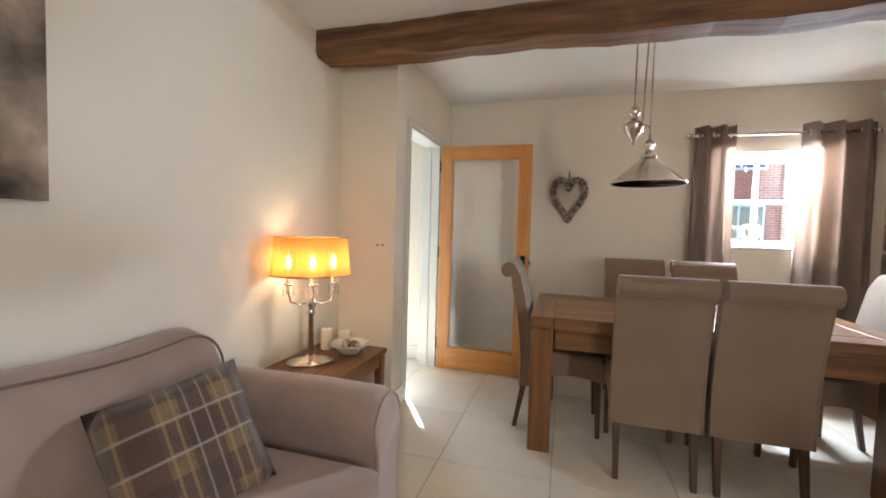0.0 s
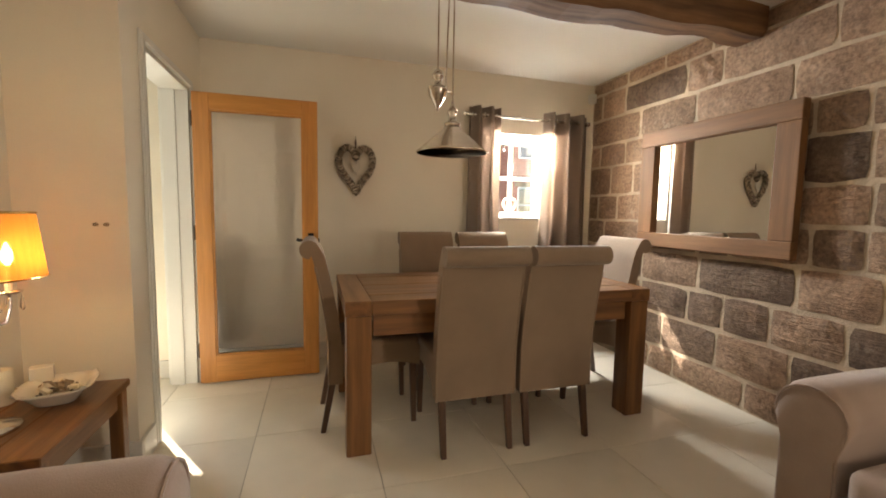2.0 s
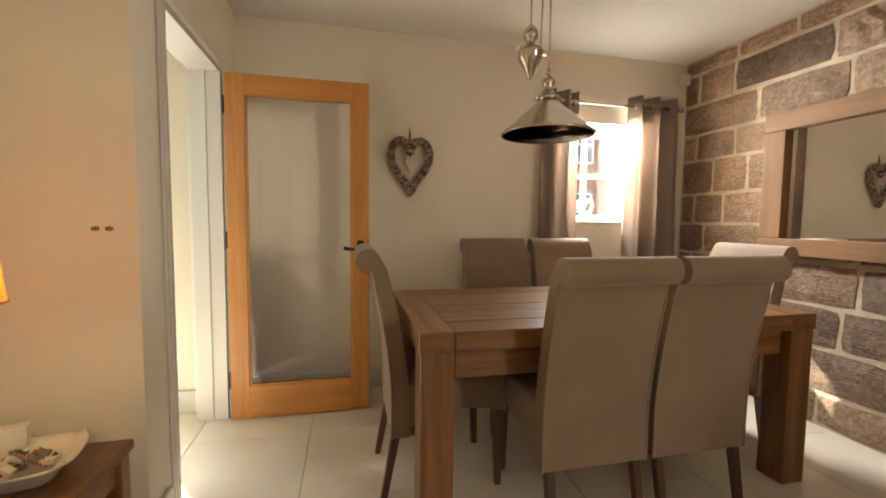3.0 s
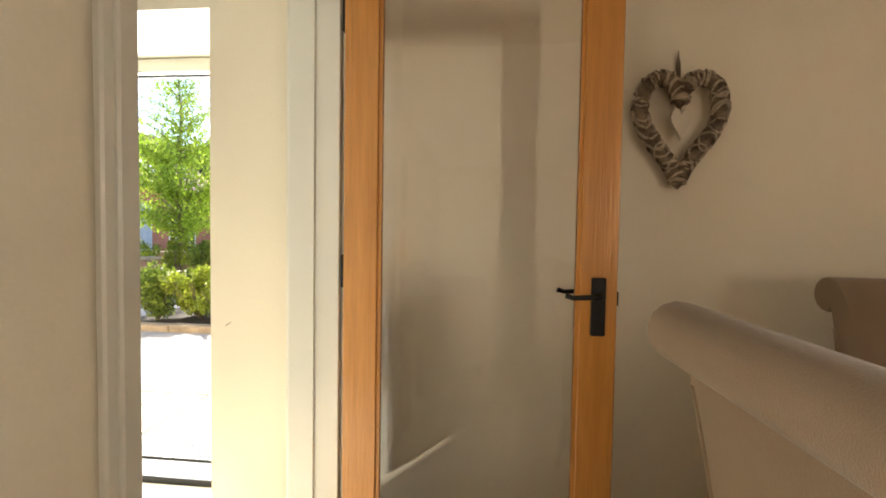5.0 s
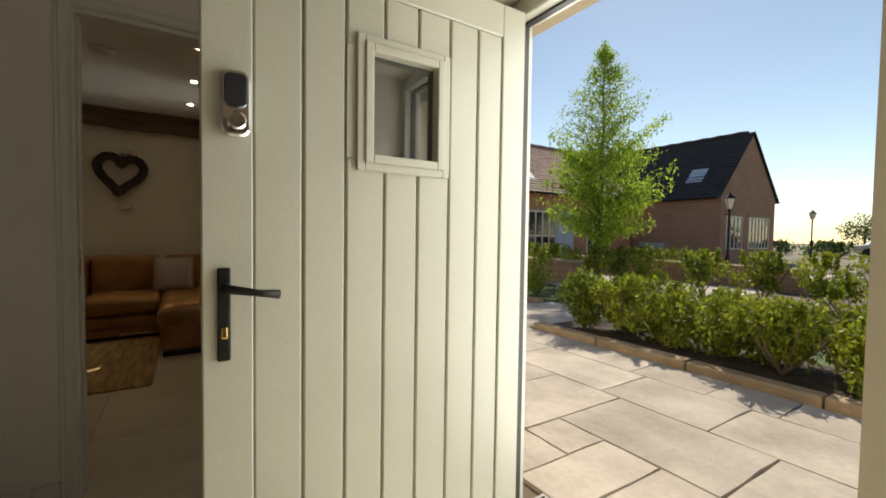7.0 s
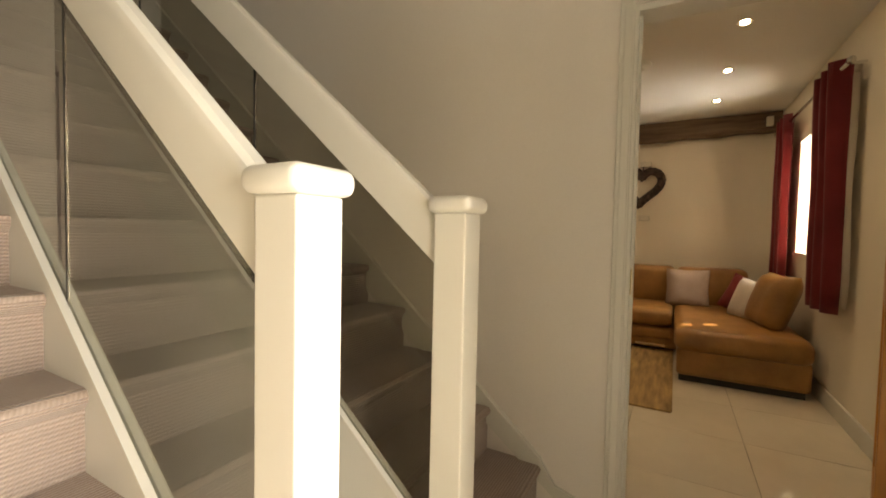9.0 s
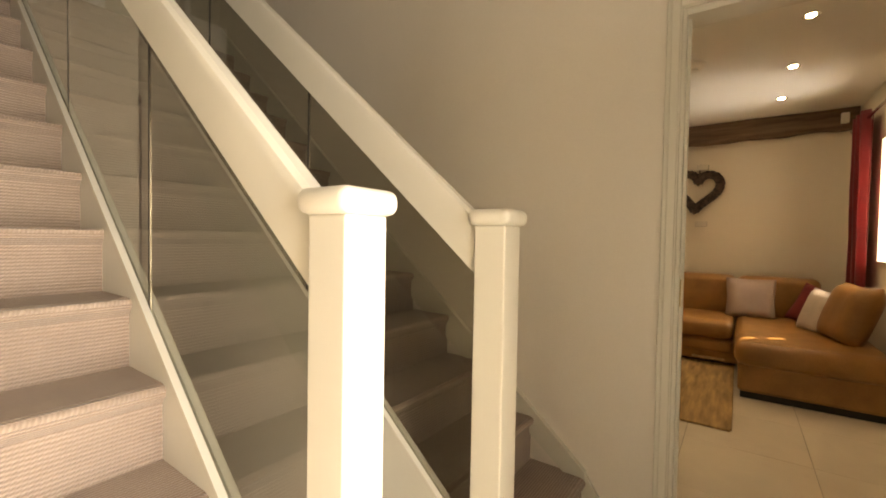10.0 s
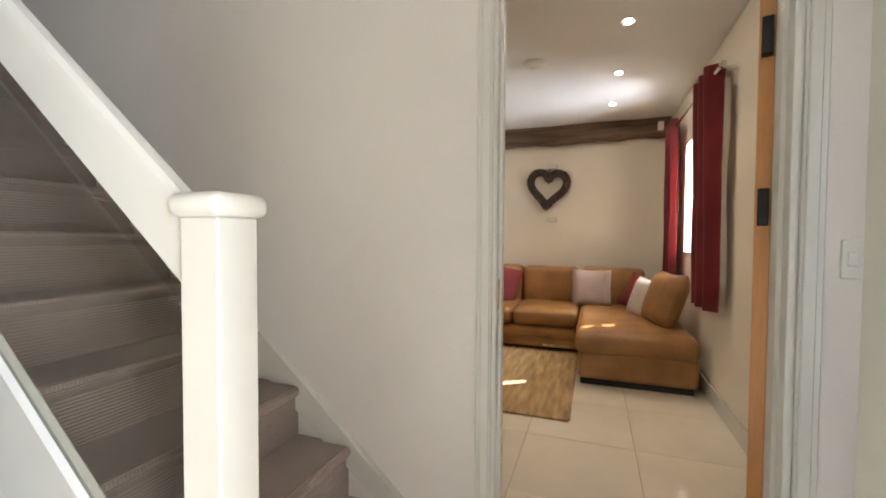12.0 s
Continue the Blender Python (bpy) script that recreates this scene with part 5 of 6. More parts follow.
# ---- lounge ----
def corner_sofa():
    s = thing("corner_sofa", "tan leather corner sofa with a chaise end", "sofa", (LNG_W + 0.1, LNG_N - 0.05, 0))
    # local: x away from the west wall, y = 0 at the north wall, running to -y
    part("plinth", box(0.05, -2.85, 0.04, 0.98, -0.02, 0.26, bevel=0.02), LEATHER, s)
    for k in range(3):
        y1 = -0.92 - k * 0.66
        part("seat_cushion", box(0.22, y1 - 0.655, 0.26, 1.02, y1, 0.44, bevel=0.06, seg=4), LEATHER, s, "", True)
        part("front_roll", box(0.94, y1 - 0.655, 0.13, 1.0, y1, 0.25, bevel=0.03, seg=3), LEATHER, s, "", True)
    for y0, y1 in ((-1.58, -0.91), (-2.24, -1.59), (-2.86, -2.25), (-0.90, -0.22)):
        part("back_cushion", box(0.02, y0, 0.38, 0.30, y1, 0.84, bevel=0.07, seg=4), LEATHER, s, "", True)
    # chaise
    part("chaise_base", box(0.6, -0.88, 0.05, 1.86, -0.02, 0.28, bevel=0.03, seg=3), LEATHER, s)
    part("chaise_cushion", box(0.28, -0.905, 0.25, 1.90, -0.01, 0.44, bevel=0.075, seg=5), LEATHER, s, "", True)
    part("plinth_strip", box(0.62, -0.86, 0.0, 1.83, -0.05, 0.05), SEAL, s)
    part("plinth_strip", box(0.08, -2.8, 0.0, 0.9, -0.9, 0.04), SEAL, s)
    part("foot_plate", box(0.985, -1.25, 0.06, 1.005, -0.98, 0.085), CHROME, s)


corner_sofa()


def scatter(name, place, rx, ry, rz, w, h, t, material, label):
    c = single(name, cushion_mesh(w, h, t), material, label, "cushion", smooth=True)
    c.matrix_world = pose(*place, rx, ry, rz)


scatter("cushion", (-7.02, 1.95, 0.62), -20, 14, 90, 0.46, 0.46, 0.16, RED_CUSHION, "crimson square cushion on the leather sofa")
scatter("cushion", (-7.0, 2.99, 0.62), -14, 0, 90, 0.42, 0.42, 0.15, GREY_CUSHION, "grey beige square cushion on the leather sofa")
scatter("cushion", (-6.92, 3.50, 0.58), -16, 20, 60, 0.38, 0.38, 0.15, RED_CUSHION, "crimson cushion in the sofa corner")
scatter("cushion", (-6.52, 3.46, 0.60), -18, 6, 35, 0.27, 0.40, 0.14, CREAM_CUSHION, "cream oval cushion leaning on the leather cushion")
scatter("cushion", (-6.20, 3.60, 0.64), -18, 0, 12, 0.58, 0.50, 0.22, LEATHER, "tan leather cushion against the wall")

rug = thing("rug", "flat woven sisal rug on the tiled floor", "rug", (-5.72, 2.17, 0.0))
part("weave", box(-0.88, -0.70, 0.001, 0.88, 0.70, 0.012, bevel=0.003, seg=1), SISAL, rug)
part("binding", box(0.865, -0.70, 0.0, 0.888, 0.70, 0.015, bevel=0.004, seg=1), SISAL, rug)
part("binding", box(-0.88, 0.685, 0.0, 0.865, 0.708, 0.015, bevel=0.004, seg=1), SISAL, rug)

wicker_heart("wicker_heart", 0.56, 0.52, DARK_WICKER, "dark woven willow heart on the lounge wall", (LNG_W + 0.02, 2.45, 1.78), 90, False, 110).rotation_euler = (0, radians(5), radians(90))
# white boxes in place of the light patches a hidden lamp throws
for z in (2.08, 1.41):
    wl = thing("wall_light", "small white box standing for the glow of a wall light", "wall light", (LNG_W + 0.03, 2.50, z), group="lounge wall lights")
    part("box", box(-0.028, -0.06, -0.03, 0.03, 0.06, 0.03, bevel=0.004), CHINA, wl)

pole("curtain_pole", -7.2, -5.14, 3.74, 2.27, LNG_N)
curtain("curtain", -7.08, -6.62, 3.74, 0.62, 2.34, RED, "crimson eyelet curtain gathered behind the sofa", 3, 0.05, "lounge curtains", 0.15, 0.3, rod_z=2.27)
curtain("curtain", -5.74, -5.24, 3.74, 0.70, 2.33, RED, "crimson eyelet curtain hanging beside the window", 3, 0.055, "lounge curtains", 0.05, 1.3, rod_z=2.27)
ln = single("curtain_lining", drape(-0.10, 0.10, 0, 1.45, 1, 0.02), LINING, "cream curtain lining showing behind the crimson cloth", "curtain", (-5.24, 3.79, 0.75), smooth=True)

for i, (x, y) in enumerate(((-4.99, 3.19), (-5.865, 3.18), (-6.725, 3.165), (-4.99, 1.6), (-5.865, 1.6), (-6.725, 1.6))):
    dl = thing("downlight", "lit recessed downlight with a chrome rim", "downlight", (x, y, HL), group="lounge downlights")
    part("rim", lathe(bmesh.new(), [(0.032, -0.001), (0.045, -0.004), (0.045, -0.0005), (0.032, -0.0005)], 24), CHROME, dl, "", True)
    part("lens", lathe(bmesh.new(), [(0.024, -0.006), (0.024, -0.0008)], 20), SPOT_GLOW, dl, "glowing lens")
    spot("downlight_beam", (x, y, HL - 0.012), SPOT_W, (1, 0.80, 0.56))
sd = thing("smoke_detector", "white round smoke detector on the ceiling", "smoke detector", (-5.43, 2.55, HL))
part("body", lathe(bmesh.new(), [(0.085, 0), (0.088, -0.012), (0.075, -0.03), (0.045, -0.042), (0.003, -0.042)], 28), PLASTIC, sd, "", True)
part("ring", lathe(bmesh.new(), [(0.035, -0.0425), (0.033, -0.05), (0.002, -0.05)], 18), PLASTIC, sd, "", True)
bs = thing("speaker_box", "small white sensor box on the end of the beam", "sensor", (LNG_W + 0.19, 3.70, 2.45))
part("case", box(-0.029, -0.03, -0.05, 0.03, 0.03, 0.05, bevel=0.008), PLASTIC, bs)

# ---- courtyard ----
structure("ground", box(-90, OUT_N, -0.5, 90, 150, -0.09), LAND, "dry ground running to the distance", "ground")
structure("ground_south", box(-90, -60, -0.5, 90, S_END - 0.3, -0.15), LAND, "dry ground behind the house", "ground")
structure("paving_bed", box(-12, OUT_N, -0.085, 14, 24, -0.05), JOINT, "dark mortar bed between the paving flags", "paving")


def drain():
    d = thing("drain_channel", "slotted metal drainage channel along the threshold", "drain", (-1.86, 4.36, -0.05))
    part("trough", box(-0.62, -0.065, -0.03, 0.62, 0.065, 0.004), SEAL, d)
    part("edge", box(-0.62, -0.075, -0.02, 0.62, -0.062, 0.024), GALV, d)
    part("edge", box(-0.62, 0.062, -0.02, 0.62, 0.075, 0.024), GALV, d)
    bar = mesh_of("slat", box(-0.007, -0.062, 0.006, 0.007, 0.062, 0.024), GALV)
    for i in range(50):
        o = new("slat", bar)
        o.parent, o.location = d, (-0.61 + i * 0.0249, 0, 0)


drain()


def leaves(bm, centre, radius, count, size, rng, squash=(1, 1, 1), shell=0.5):
    for _ in range(count):
        d = Vector((rng.gauss(0, 1), rng.gauss(0, 1), rng.gauss(0, 1))).normalized() * radius * (shell + (1 - shell) * rng.random())
        p = Vector(centre) + Vector((d.x * squash[0], d.y * squash[1], d.z * squash[2]))
        m = Matrix.Translation(p) @ Euler((rng.uniform(0, 6.3), rng.uniform(0, 6.3), rng.uniform(0, 6.3))).to_matrix().to_4x4()
        s = size * rng.uniform(0.6, 1.3)
        v = [bm.verts.new(m @ Vector(q)) for q in ((-s, 0, 0), (0, -s * 0.45, s * 0.1), (s, 0, 0), (0, s * 0.45, s * 0.1))]
        bm.faces.new((v[0], v[1], v[2])); bm.faces.new((v[0], v[2], v[3]))


def bush(name, x, y, z, w, h, seed, label, size=0.026, count=1500, group="", material=None):
    rng = random.Random(seed)
    b = thing(name, label, "shrub", (x, y, z), group=group)
    bm = bmesh.new()
    for i in range(7):
        a = rng.uniform(0, 6.3)
        tube(bm, [(0, 0, 0), (0.25 * w * math.cos(a), 0.25 * w * math.sin(a), h * 0.45), (0.38 * w * math.cos(a), 0.38 * w * math.sin(a), h * 0.8)], [0.012, 0.008, 0.004], 5)
    part("stem", bm, BARK, b)
    bm = bmesh.new()
    n = 9
    for i in range(n):
        a, r = rng.uniform(0, 6.3), rng.uniform(0.0, 0.36) * w
        zz = h * rng.uniform(0.25, 0.86)
        leaves(bm, (r * math.cos(a), r * math.sin(a), zz), w * rng.uniform(0.16, 0.27), count // n, size, rng, (1, 1, 0.95), 0.35)
    for i in range(8):
        a, r = rng.uniform(0, 6.3), rng.uniform(0.0, 0.3) * w
        for k in range(7):
            leaves(bm, (r * math.cos(a), r * math.sin(a), h * (0.8 + 0.035 * k)), 0.035, 5, size * 1.1, rng)
    part("leaves", bm, material or HEDGE, b)
    return b


# front bed with its kerb and hedge
KERB_Y = 6.80
for i in range(5):
    x = -4.95 + i * 0.93
    kb = mesh_of("kerb_block", box(-0.46, -0.075, -0.12, 0.46, 0.075, 0.045 + 0.006 * (i % 2), bevel=0.02, seg=2), KERB)
    k = tagged(new("kerb_stone", kb), "rounded sandstone kerb edging the hedge bed", "kerb", "front bed kerbs", "structure")
    k.location = (x + 0.47, KERB_Y + 0.075, 0)
structure("bed_soil", box(-4.9, KERB_Y + 0.15, -0.1, 1.0, 7.95, 0.0), SOIL, "dark soil in the hedge bed", "soil")
structure("lawn", box(-4.9, 8.0, -0.1, 2.0, 10.5, -0.035), GRASS, "green lawn behind the hedge", "grass")
for i in range(9):
    bush("hedge_bush", -4.2 + i * 0.52, 7.70, 0.0, 0.9, 0.64 - 0.03 * i, 130 + i, "leafy green hedge bush at the back of the kerbed bed", group="front hedge", count=2200, size=0.03)
for i in range(10):
    bush("hedge_bush", -4.55 + i * 0.50, 7.30 + 0.12 * (i % 2), 0.0, 0.92, 0.64 - 0.026 * i + 0.06 * math.sin(i * 2.1), 20 + i, "leafy green and yellow hedge bush in the kerbed bed", group="front hedge", count=4200, size=0.027)
# left bed
structure("left_bed", box(-9.5, 8.35, -0.09, -6.3, 10.4, -0.01), GRASS, "small lawn bed beside the path", "grass")
structure("left_bed_kerb", box(-9.5, 8.2, -0.09, -6.25, 8.35, 0.05, bevel=0.02), KERB, "sandstone kerb of the lawn bed", "kerb")
bush("hedge_bush", -6.9, 8.85, -0.01, 0.95, 0.8, 51, "dark green clipped bush on the small lawn", count=1900, size=0.032)
bush("hedge_bush", -8.9, 9.0, -0.01, 0.9, 0.75, 52, "dark green clipped bush on the small lawn", count=1500, size=0.032)
# low stone walls and the second hedge
def low_wall(x0, y0, x1, y1, h):
    w = thing("garden_wall", "low weathered stone garden wall", "wall", ((x0 + x1) / 2, (y0 + y1) / 2, -0.09), kind="structure")
    hx, hy = (x1 - x0) / 2, (y1 - y0) / 2
    part("masonry", box(-hx, -hy, 0, hx, hy, h, bevel=0.02), OLD_STONE, w)
    part("coping", box(-hx - 0.04, -hy - 0.04, h, hx + 0.04, hy + 0.04, h + 0.08, bevel=0.025), KERB, w)


low_wall(-12.0, 11.0, -7.9, 11.35, 0.55)
low_wall(-10.5, 14.3, -4.5, 14.65, 0.5)
for i in range(11):
    bush("hedge_bush", -12.2 + i * 0.95, 12.3 + 0.25 * math.sin(i * 1.7), -0.09, 1.15, 0.95, 70 + i, "dense green hedge bush behind the garden wall", group="second hedge", count=1100, size=0.05)
for i in range(6):
    bush("hedge_bush", -2.6 + i * 0.95, 9.9 + 0.3 * math.sin(i * 2.3), -0.06, 1.1, 0.6, 90 + i, "low green hedge bush beyond the lawn", group="third hedge", count=900, size=0.045)


def garden_table():
    t = thing("garden_table", "pale round stone garden table with curved benches", "garden table", (-1.3, 10.9, -0.09))
    part("tabletop", lathe(bmesh.new(), [(0.05, 0.66), (0.9, 0.66), (0.93, 0.69), (0.9, 0.73), (0.05, 0.735)], 32), FLAG, t, "", True)
    part("pedestal", lathe(bmesh.new(), [(0.35, 0), (0.3, 0.08), (0.16, 0.2), (0.16, 0.5), (0.3, 0.66)], 20), FLAG, t, "", True)
    for k in range(3):
        a0 = 2 * math.pi * k / 3
        arc = [(1.45 * math.cos(a0 + d), 1.45 * math.sin(a0 + d)) for d in np.linspace(-0.7, 0.7, 9)]
        arc += [(1.12 * math.cos(a0 + d), 1.12 * math.sin(a0 + d)) for d in np.linspace(0.7, -0.7, 9)]
        part("bench", prism(bmesh.new(), arc, "z", 0.38, 0.45), FLAG, t)
        for d in (-0.45, 0.45):
            part("bench_leg", box(1.28 * math.cos(a0 + d) - 0.1, 1.28 * math.sin(a0 + d) - 0.1, 0, 1.28 * math.cos(a0 + d) + 0.1, 1.28 * math.sin(a0 + d) + 0.1, 0.38, bevel=0.02), FLAG, t)


garden_table()


def tree(x, y, h, seed):
    rng = random.Random(seed)
    t = thing("birch_tree", "young birch tree with fresh thin green leaves", "tree", (x, y, -0.09))
    spine = [(0.05 * noise.noise((k * 0.7, 1, 2)), 0.05 * noise.noise((k * 0.7, 4, 2)), h * k / 10) for k in range(11)]
    tr = bmesh.new()
    tube(tr, spine, [0.065 * (1 - k / 10.6) + 0.004 for k in range(11)], 9)
    cr = bmesh.new()
    n = 190
    for i in range(n):
        u = rng.random() ** 0.95
        z0 = h * (0.13 + 0.83 * u)
        reach = h * 0.27 * (1 - u ** 1.7) * min(1, 0.62 + 2.2 * u) * rng.uniform(0.5, 1.1) + 0.10
        a = rng.uniform(0, 6.283)
        rise = rng.uniform(0.35, 0.8)
        k = min(9.99, z0 / h * 10)
        p0 = Vector(spine[int(k)]).lerp(Vector(spine[min(10, int(k) + 1)]), k - int(k))
        out = Vector((math.cos(a), math.sin(a), rise))
        p1 = p0 + out * reach * 0.55
        p2 = p0 + out * reach + Vector((0, 0, -0.12 * reach))
        tube(tr, [p0, p1, p2], [0.014 * (1 - u) + 0.005, 0.007, 0.003], 4)
        low = u < 0.42
        for q in range(6):
            c = p0.lerp(p2, 0.25 + 0.15 * q)
            leaves(cr, c, 0.20 + 0.10 * (1 - u), 36 if low else 15, 0.048 if low else 0.036, rng, shell=0.1)
    part("trunk", tr, BARK, t, "slim brown trunk and branches")
    part("crown", cr, LEAF, t, "loose crown of small bright leaves")


tree(-8.65, 13.0, 6.65, 4)


def street_lamp(x, y, h):
    l = thing("street_lamp", "black Victorian style lamp post with a glazed lantern", "street lamp", (x, y, -0.09))
    part("post", lathe(bmesh.new(), [(0.11, 0), (0.11, 0.15), (0.07, 0.22), (0.06, 0.6), (0.04, 0.68), (0.035, h - 0.62), (0.06, h - 0.6), (0.04, h - 0.55)], 14), IRON, l, "", True)
    part("ladder_bar", tube(bmesh.new(), [(-0.18, 0, h - 0.72), (0.18, 0, h - 0.72)], 0.012, 6), IRON, l)
    ln_ = part("lantern", lathe(bmesh.new(), [(0.08, h - 0.54), (0.17, h - 0.2), (0.16, h - 0.2), (0.075, h - 0.54)], 4), CHINA, l, "pale glazed lantern")
    part("roof", lathe(bmesh.new(), [(0.2, h - 0.2), (0.06, h - 0.07), (0.03, h - 0.03), (0.01, h + 0.04)], 4), IRON, ln_)
    for k in range(4):
        a = math.pi / 2 * k
        part("bar", tube(bmesh.new(), [(0.08 * math.cos(a), 0.08 * math.sin(a), h - 0.54), (0.17 * math.cos(a), 0.17 * math.sin(a), h - 0.2)], 0.01, 5), IRON, ln_)


street_lamp(-7.85, 18.7, 2.75)
street_lamp(-9.9, 33.5, 2.9)


def far_window(parent, axis, at, c, z0, w, h, cols, rows, out):
    """A framed window on a wall at `at`; c is its centre along the wall."""
    def b(a0, a1, d0, d1, zz0, zz1):
        p = sorted((at + out * d0, at + out * d1))
        return box(p[0], a0, zz0, p[1], a1, zz1) if axis == "x" else box(a0, p[0], zz0, a1, p[1], zz1)
    wn = part("window", b(c - w / 2, c + w / 2, 0.0, 0.012, z0, z0 + h), DARK_PANE, parent, "dark glazed window")
    for k in range(cols + 1):
        a = c - w / 2 + w * k / cols
        part("glazing_bar", b(a - 0.03, a + 0.03, 0.0, 0.04, z0, z0 + h), GLOSS, wn)
    for k in range(rows + 1):
        z = z0 + h * k / rows
        part("glazing_bar", b(c - w / 2, c + w / 2, 0.0, 0.045, z - 0.03, z + 0.03), GLOSS, wn)
    part("lintel", b(c - w / 2 - 0.15, c + w / 2 + 0.15, 0.0, 0.03, z0 + h + 0.03, z0 + h + 0.2), KERB, wn)


def gable(pts, axis, a, b):
    return prism(bmesh.new(), pts, axis, a, b)


def roof_tiles(x0, x1, y0, y1, z0, z1, rows, along):
    """Rows of tiles lapping over one another from the eave to the ridge."""
    bm = bmesh.new()
    for r in range(rows):
        u0, u1 = r / rows, (r + 1) / rows
        pa = (x0 + (x1 - x0) * u0, z0 + (z1 - z0) * u0 + 0.05)
        pb = (x0 + (x1 - x0) * (u1 + 0.2 / rows), z0 + (z1 - z0) * (u1 + 0.2 / rows))
        n = int(abs(y1 - y0) / 0.55)
        for k in range(n):
            a, b = y0 + (y1 - y0) * k / n, y0 + (y1 - y0) * (k + 1) / n
            j = 0.018 * noise.noise((r * 1.7, k * 1.3, 2))
            cs = [(pa[0], a, pa[1] + j), (pa[0], b, pa[1] + j), (pb[0], b, pb[1] + j), (pb[0], a, pb[1] + j), (pa[0], a, pa[1] - 0.05 + j), (pa[0], b, pa[1] - 0.05 + j)]
            v = [bm.verts.new(c if along == "y" else (c[1], c[0], c[2])) for c in cs]
            bm.faces.new(v[:4]); bm.faces.new((v[0], v[1], v[5], v[4]))
    return bm


def long_barn():
    b = thing("barn_house", "brick converted barn with a mossy clay tile roof", "house", (0, 0, 0))
    xf, ridge_x, y0, y1, ze, zr = -15.0, -18.4, 4.0, 24.0, 3.25, 6.15
    part("wall", gable([(xf, -0.1), (xf, ze), (ridge_x, zr - 0.1), (ridge_x - 3.4, ze), (ridge_x - 3.4, -0.1)], "y", y0, y1), BRICK, b)
    rf = part("roof", roof_tiles(xf + 0.3, ridge_x, y0 - 0.2, y1 + 0.2, ze - 0.15, zr, 22, "y"), ROOF, b, "uneven clay tile roof")
    part("ridge_tiles", tube(bmesh.new(), [(ridge_x, y0 - 0.2 + k * 0.45, zr + 0.03 + 0.03 * (k % 2)) for k in range(46)], 0.1, 6), ROOF, b)
    part("chimney_flue", tube(bmesh.new(), [(ridge_x + 0.6, 16.7, zr - 0.7), (ridge_x + 0.6, 16.7, zr + 0.75)], 0.12, 10), IRON, b, "black flue pipe")
    part("gutter", tube(bmesh.new(), [(xf + 0.3, y0, ze - 0.17), (xf + 0.3, y1, ze - 0.17)], 0.06, 6), IRON, b)
    for y in (14.1, 17.0, 20.2):
        sl = (zr - ze) / 3.4
        u = 0.85
        bm = bmesh.new()
        pts = [(xf - u + 0.35, ze + u * sl - 0.30 + 0.12), (xf - u - 0.35, ze + u * sl + 0.30 + 0.12), (xf - u - 0.35, ze + u * sl + 0.30), (xf - u + 0.35, ze + u * sl - 0.30)]
        # sky reflection put in as flat pale blue
        part("rooflight", prism(bm, pts, "y", y - 0.35, y + 0.35), BLUE_PAINT_AND_SKY, rf, "rooflight coloured pale blue for the reflected sky")
    far_window(b, "x", xf, 14.4, 1.05, 0.9, 1.1, 3, 2, 1)
    far_window(b, "x", xf, 17.25, 0.0, 1.75, 2.25, 4, 2, 1)
    for y in (15.75, 18.75):
        sh = part("shutter", box(xf, y - 0.6, -0.05, xf + 0.07, y + 0.6, 2.3), BLUE_PAINT_AND_SKY, b, "pale blue boarded shutter door")
        for k in range(5):
            part("board", box(xf + 0.07, y - 0.59 + k * 0.236, -0.04, xf + 0.08, y - 0.59 + k * 0.236 + 0.225, 2.29), BLUE_PAINT_AND_SKY, sh)
    far_window(b, "x", xf, 21.3, 0.0, 1.75, 2.25, 4, 2, 1)


def gable_barn():
    b = thing("barn_house", "brick and stone barn with a dark tiled roof", "house", (0, 0, 0))
    x0, x1, yf, yr, yb, ze, zr = -21.0, -10.9, 25.0, 28.1, 31.2, 3.3, 6.6
    part("wall", gable([(yf, -0.1), (yf, ze), (yr, zr - 0.08), (yb, ze), (yb, -0.1)], "x", x0, x1), OLD_STONE, b)
    rf = part("roof", roof_tiles(yf - 0.3, yr, x0, x1 + 0.12, ze - 0.2, zr, 22, "x"), SLATE, b, "dark tiled roof")
    part("roof", roof_tiles(yb + 0.3, yr, x0, x1 + 0.12, ze - 0.2, zr, 22, "x"), SLATE, b)
    part("ridge_tiles", tube(bmesh.new(), [(x0 + k * 0.45, yr, zr + 0.03 + 0.03 * (k % 2)) for k in range(23)], 0.1, 6), SLATE, b)
    sl = (zr - ze) / 3.1
    pts = [(yf + 0.55, ze + 0.55 * sl + 0.12), (yf + 1.25, ze + 1.25 * sl + 0.12), (yf + 1.25, ze + 1.25 * sl), (yf + 0.55, ze + 0.55 * sl)]
    # blue colour here imitates the sky mirrored in the glass
    part("rooflight", prism(bmesh.new(), pts, "x", -12.9, -12.1), BLUE_PAINT_AND_SKY, rf, "rooflight coloured pale blue for the reflected sky")
    far_window(b, "x", x1, 26.4, 0.6, 1.6, 1.6, 4, 1, 1)
    far_window(b, "x", x1, 29.2, 0.6, 2.4, 1.6, 6, 1, 1)
    part("gutter", tube(bmesh.new(), [(x0, yf - 0.3, ze - 0.22), (x1, yf - 0.3, ze - 0.22)], 0.06, 6), IRON, b)


long_barn()
gable_barn()


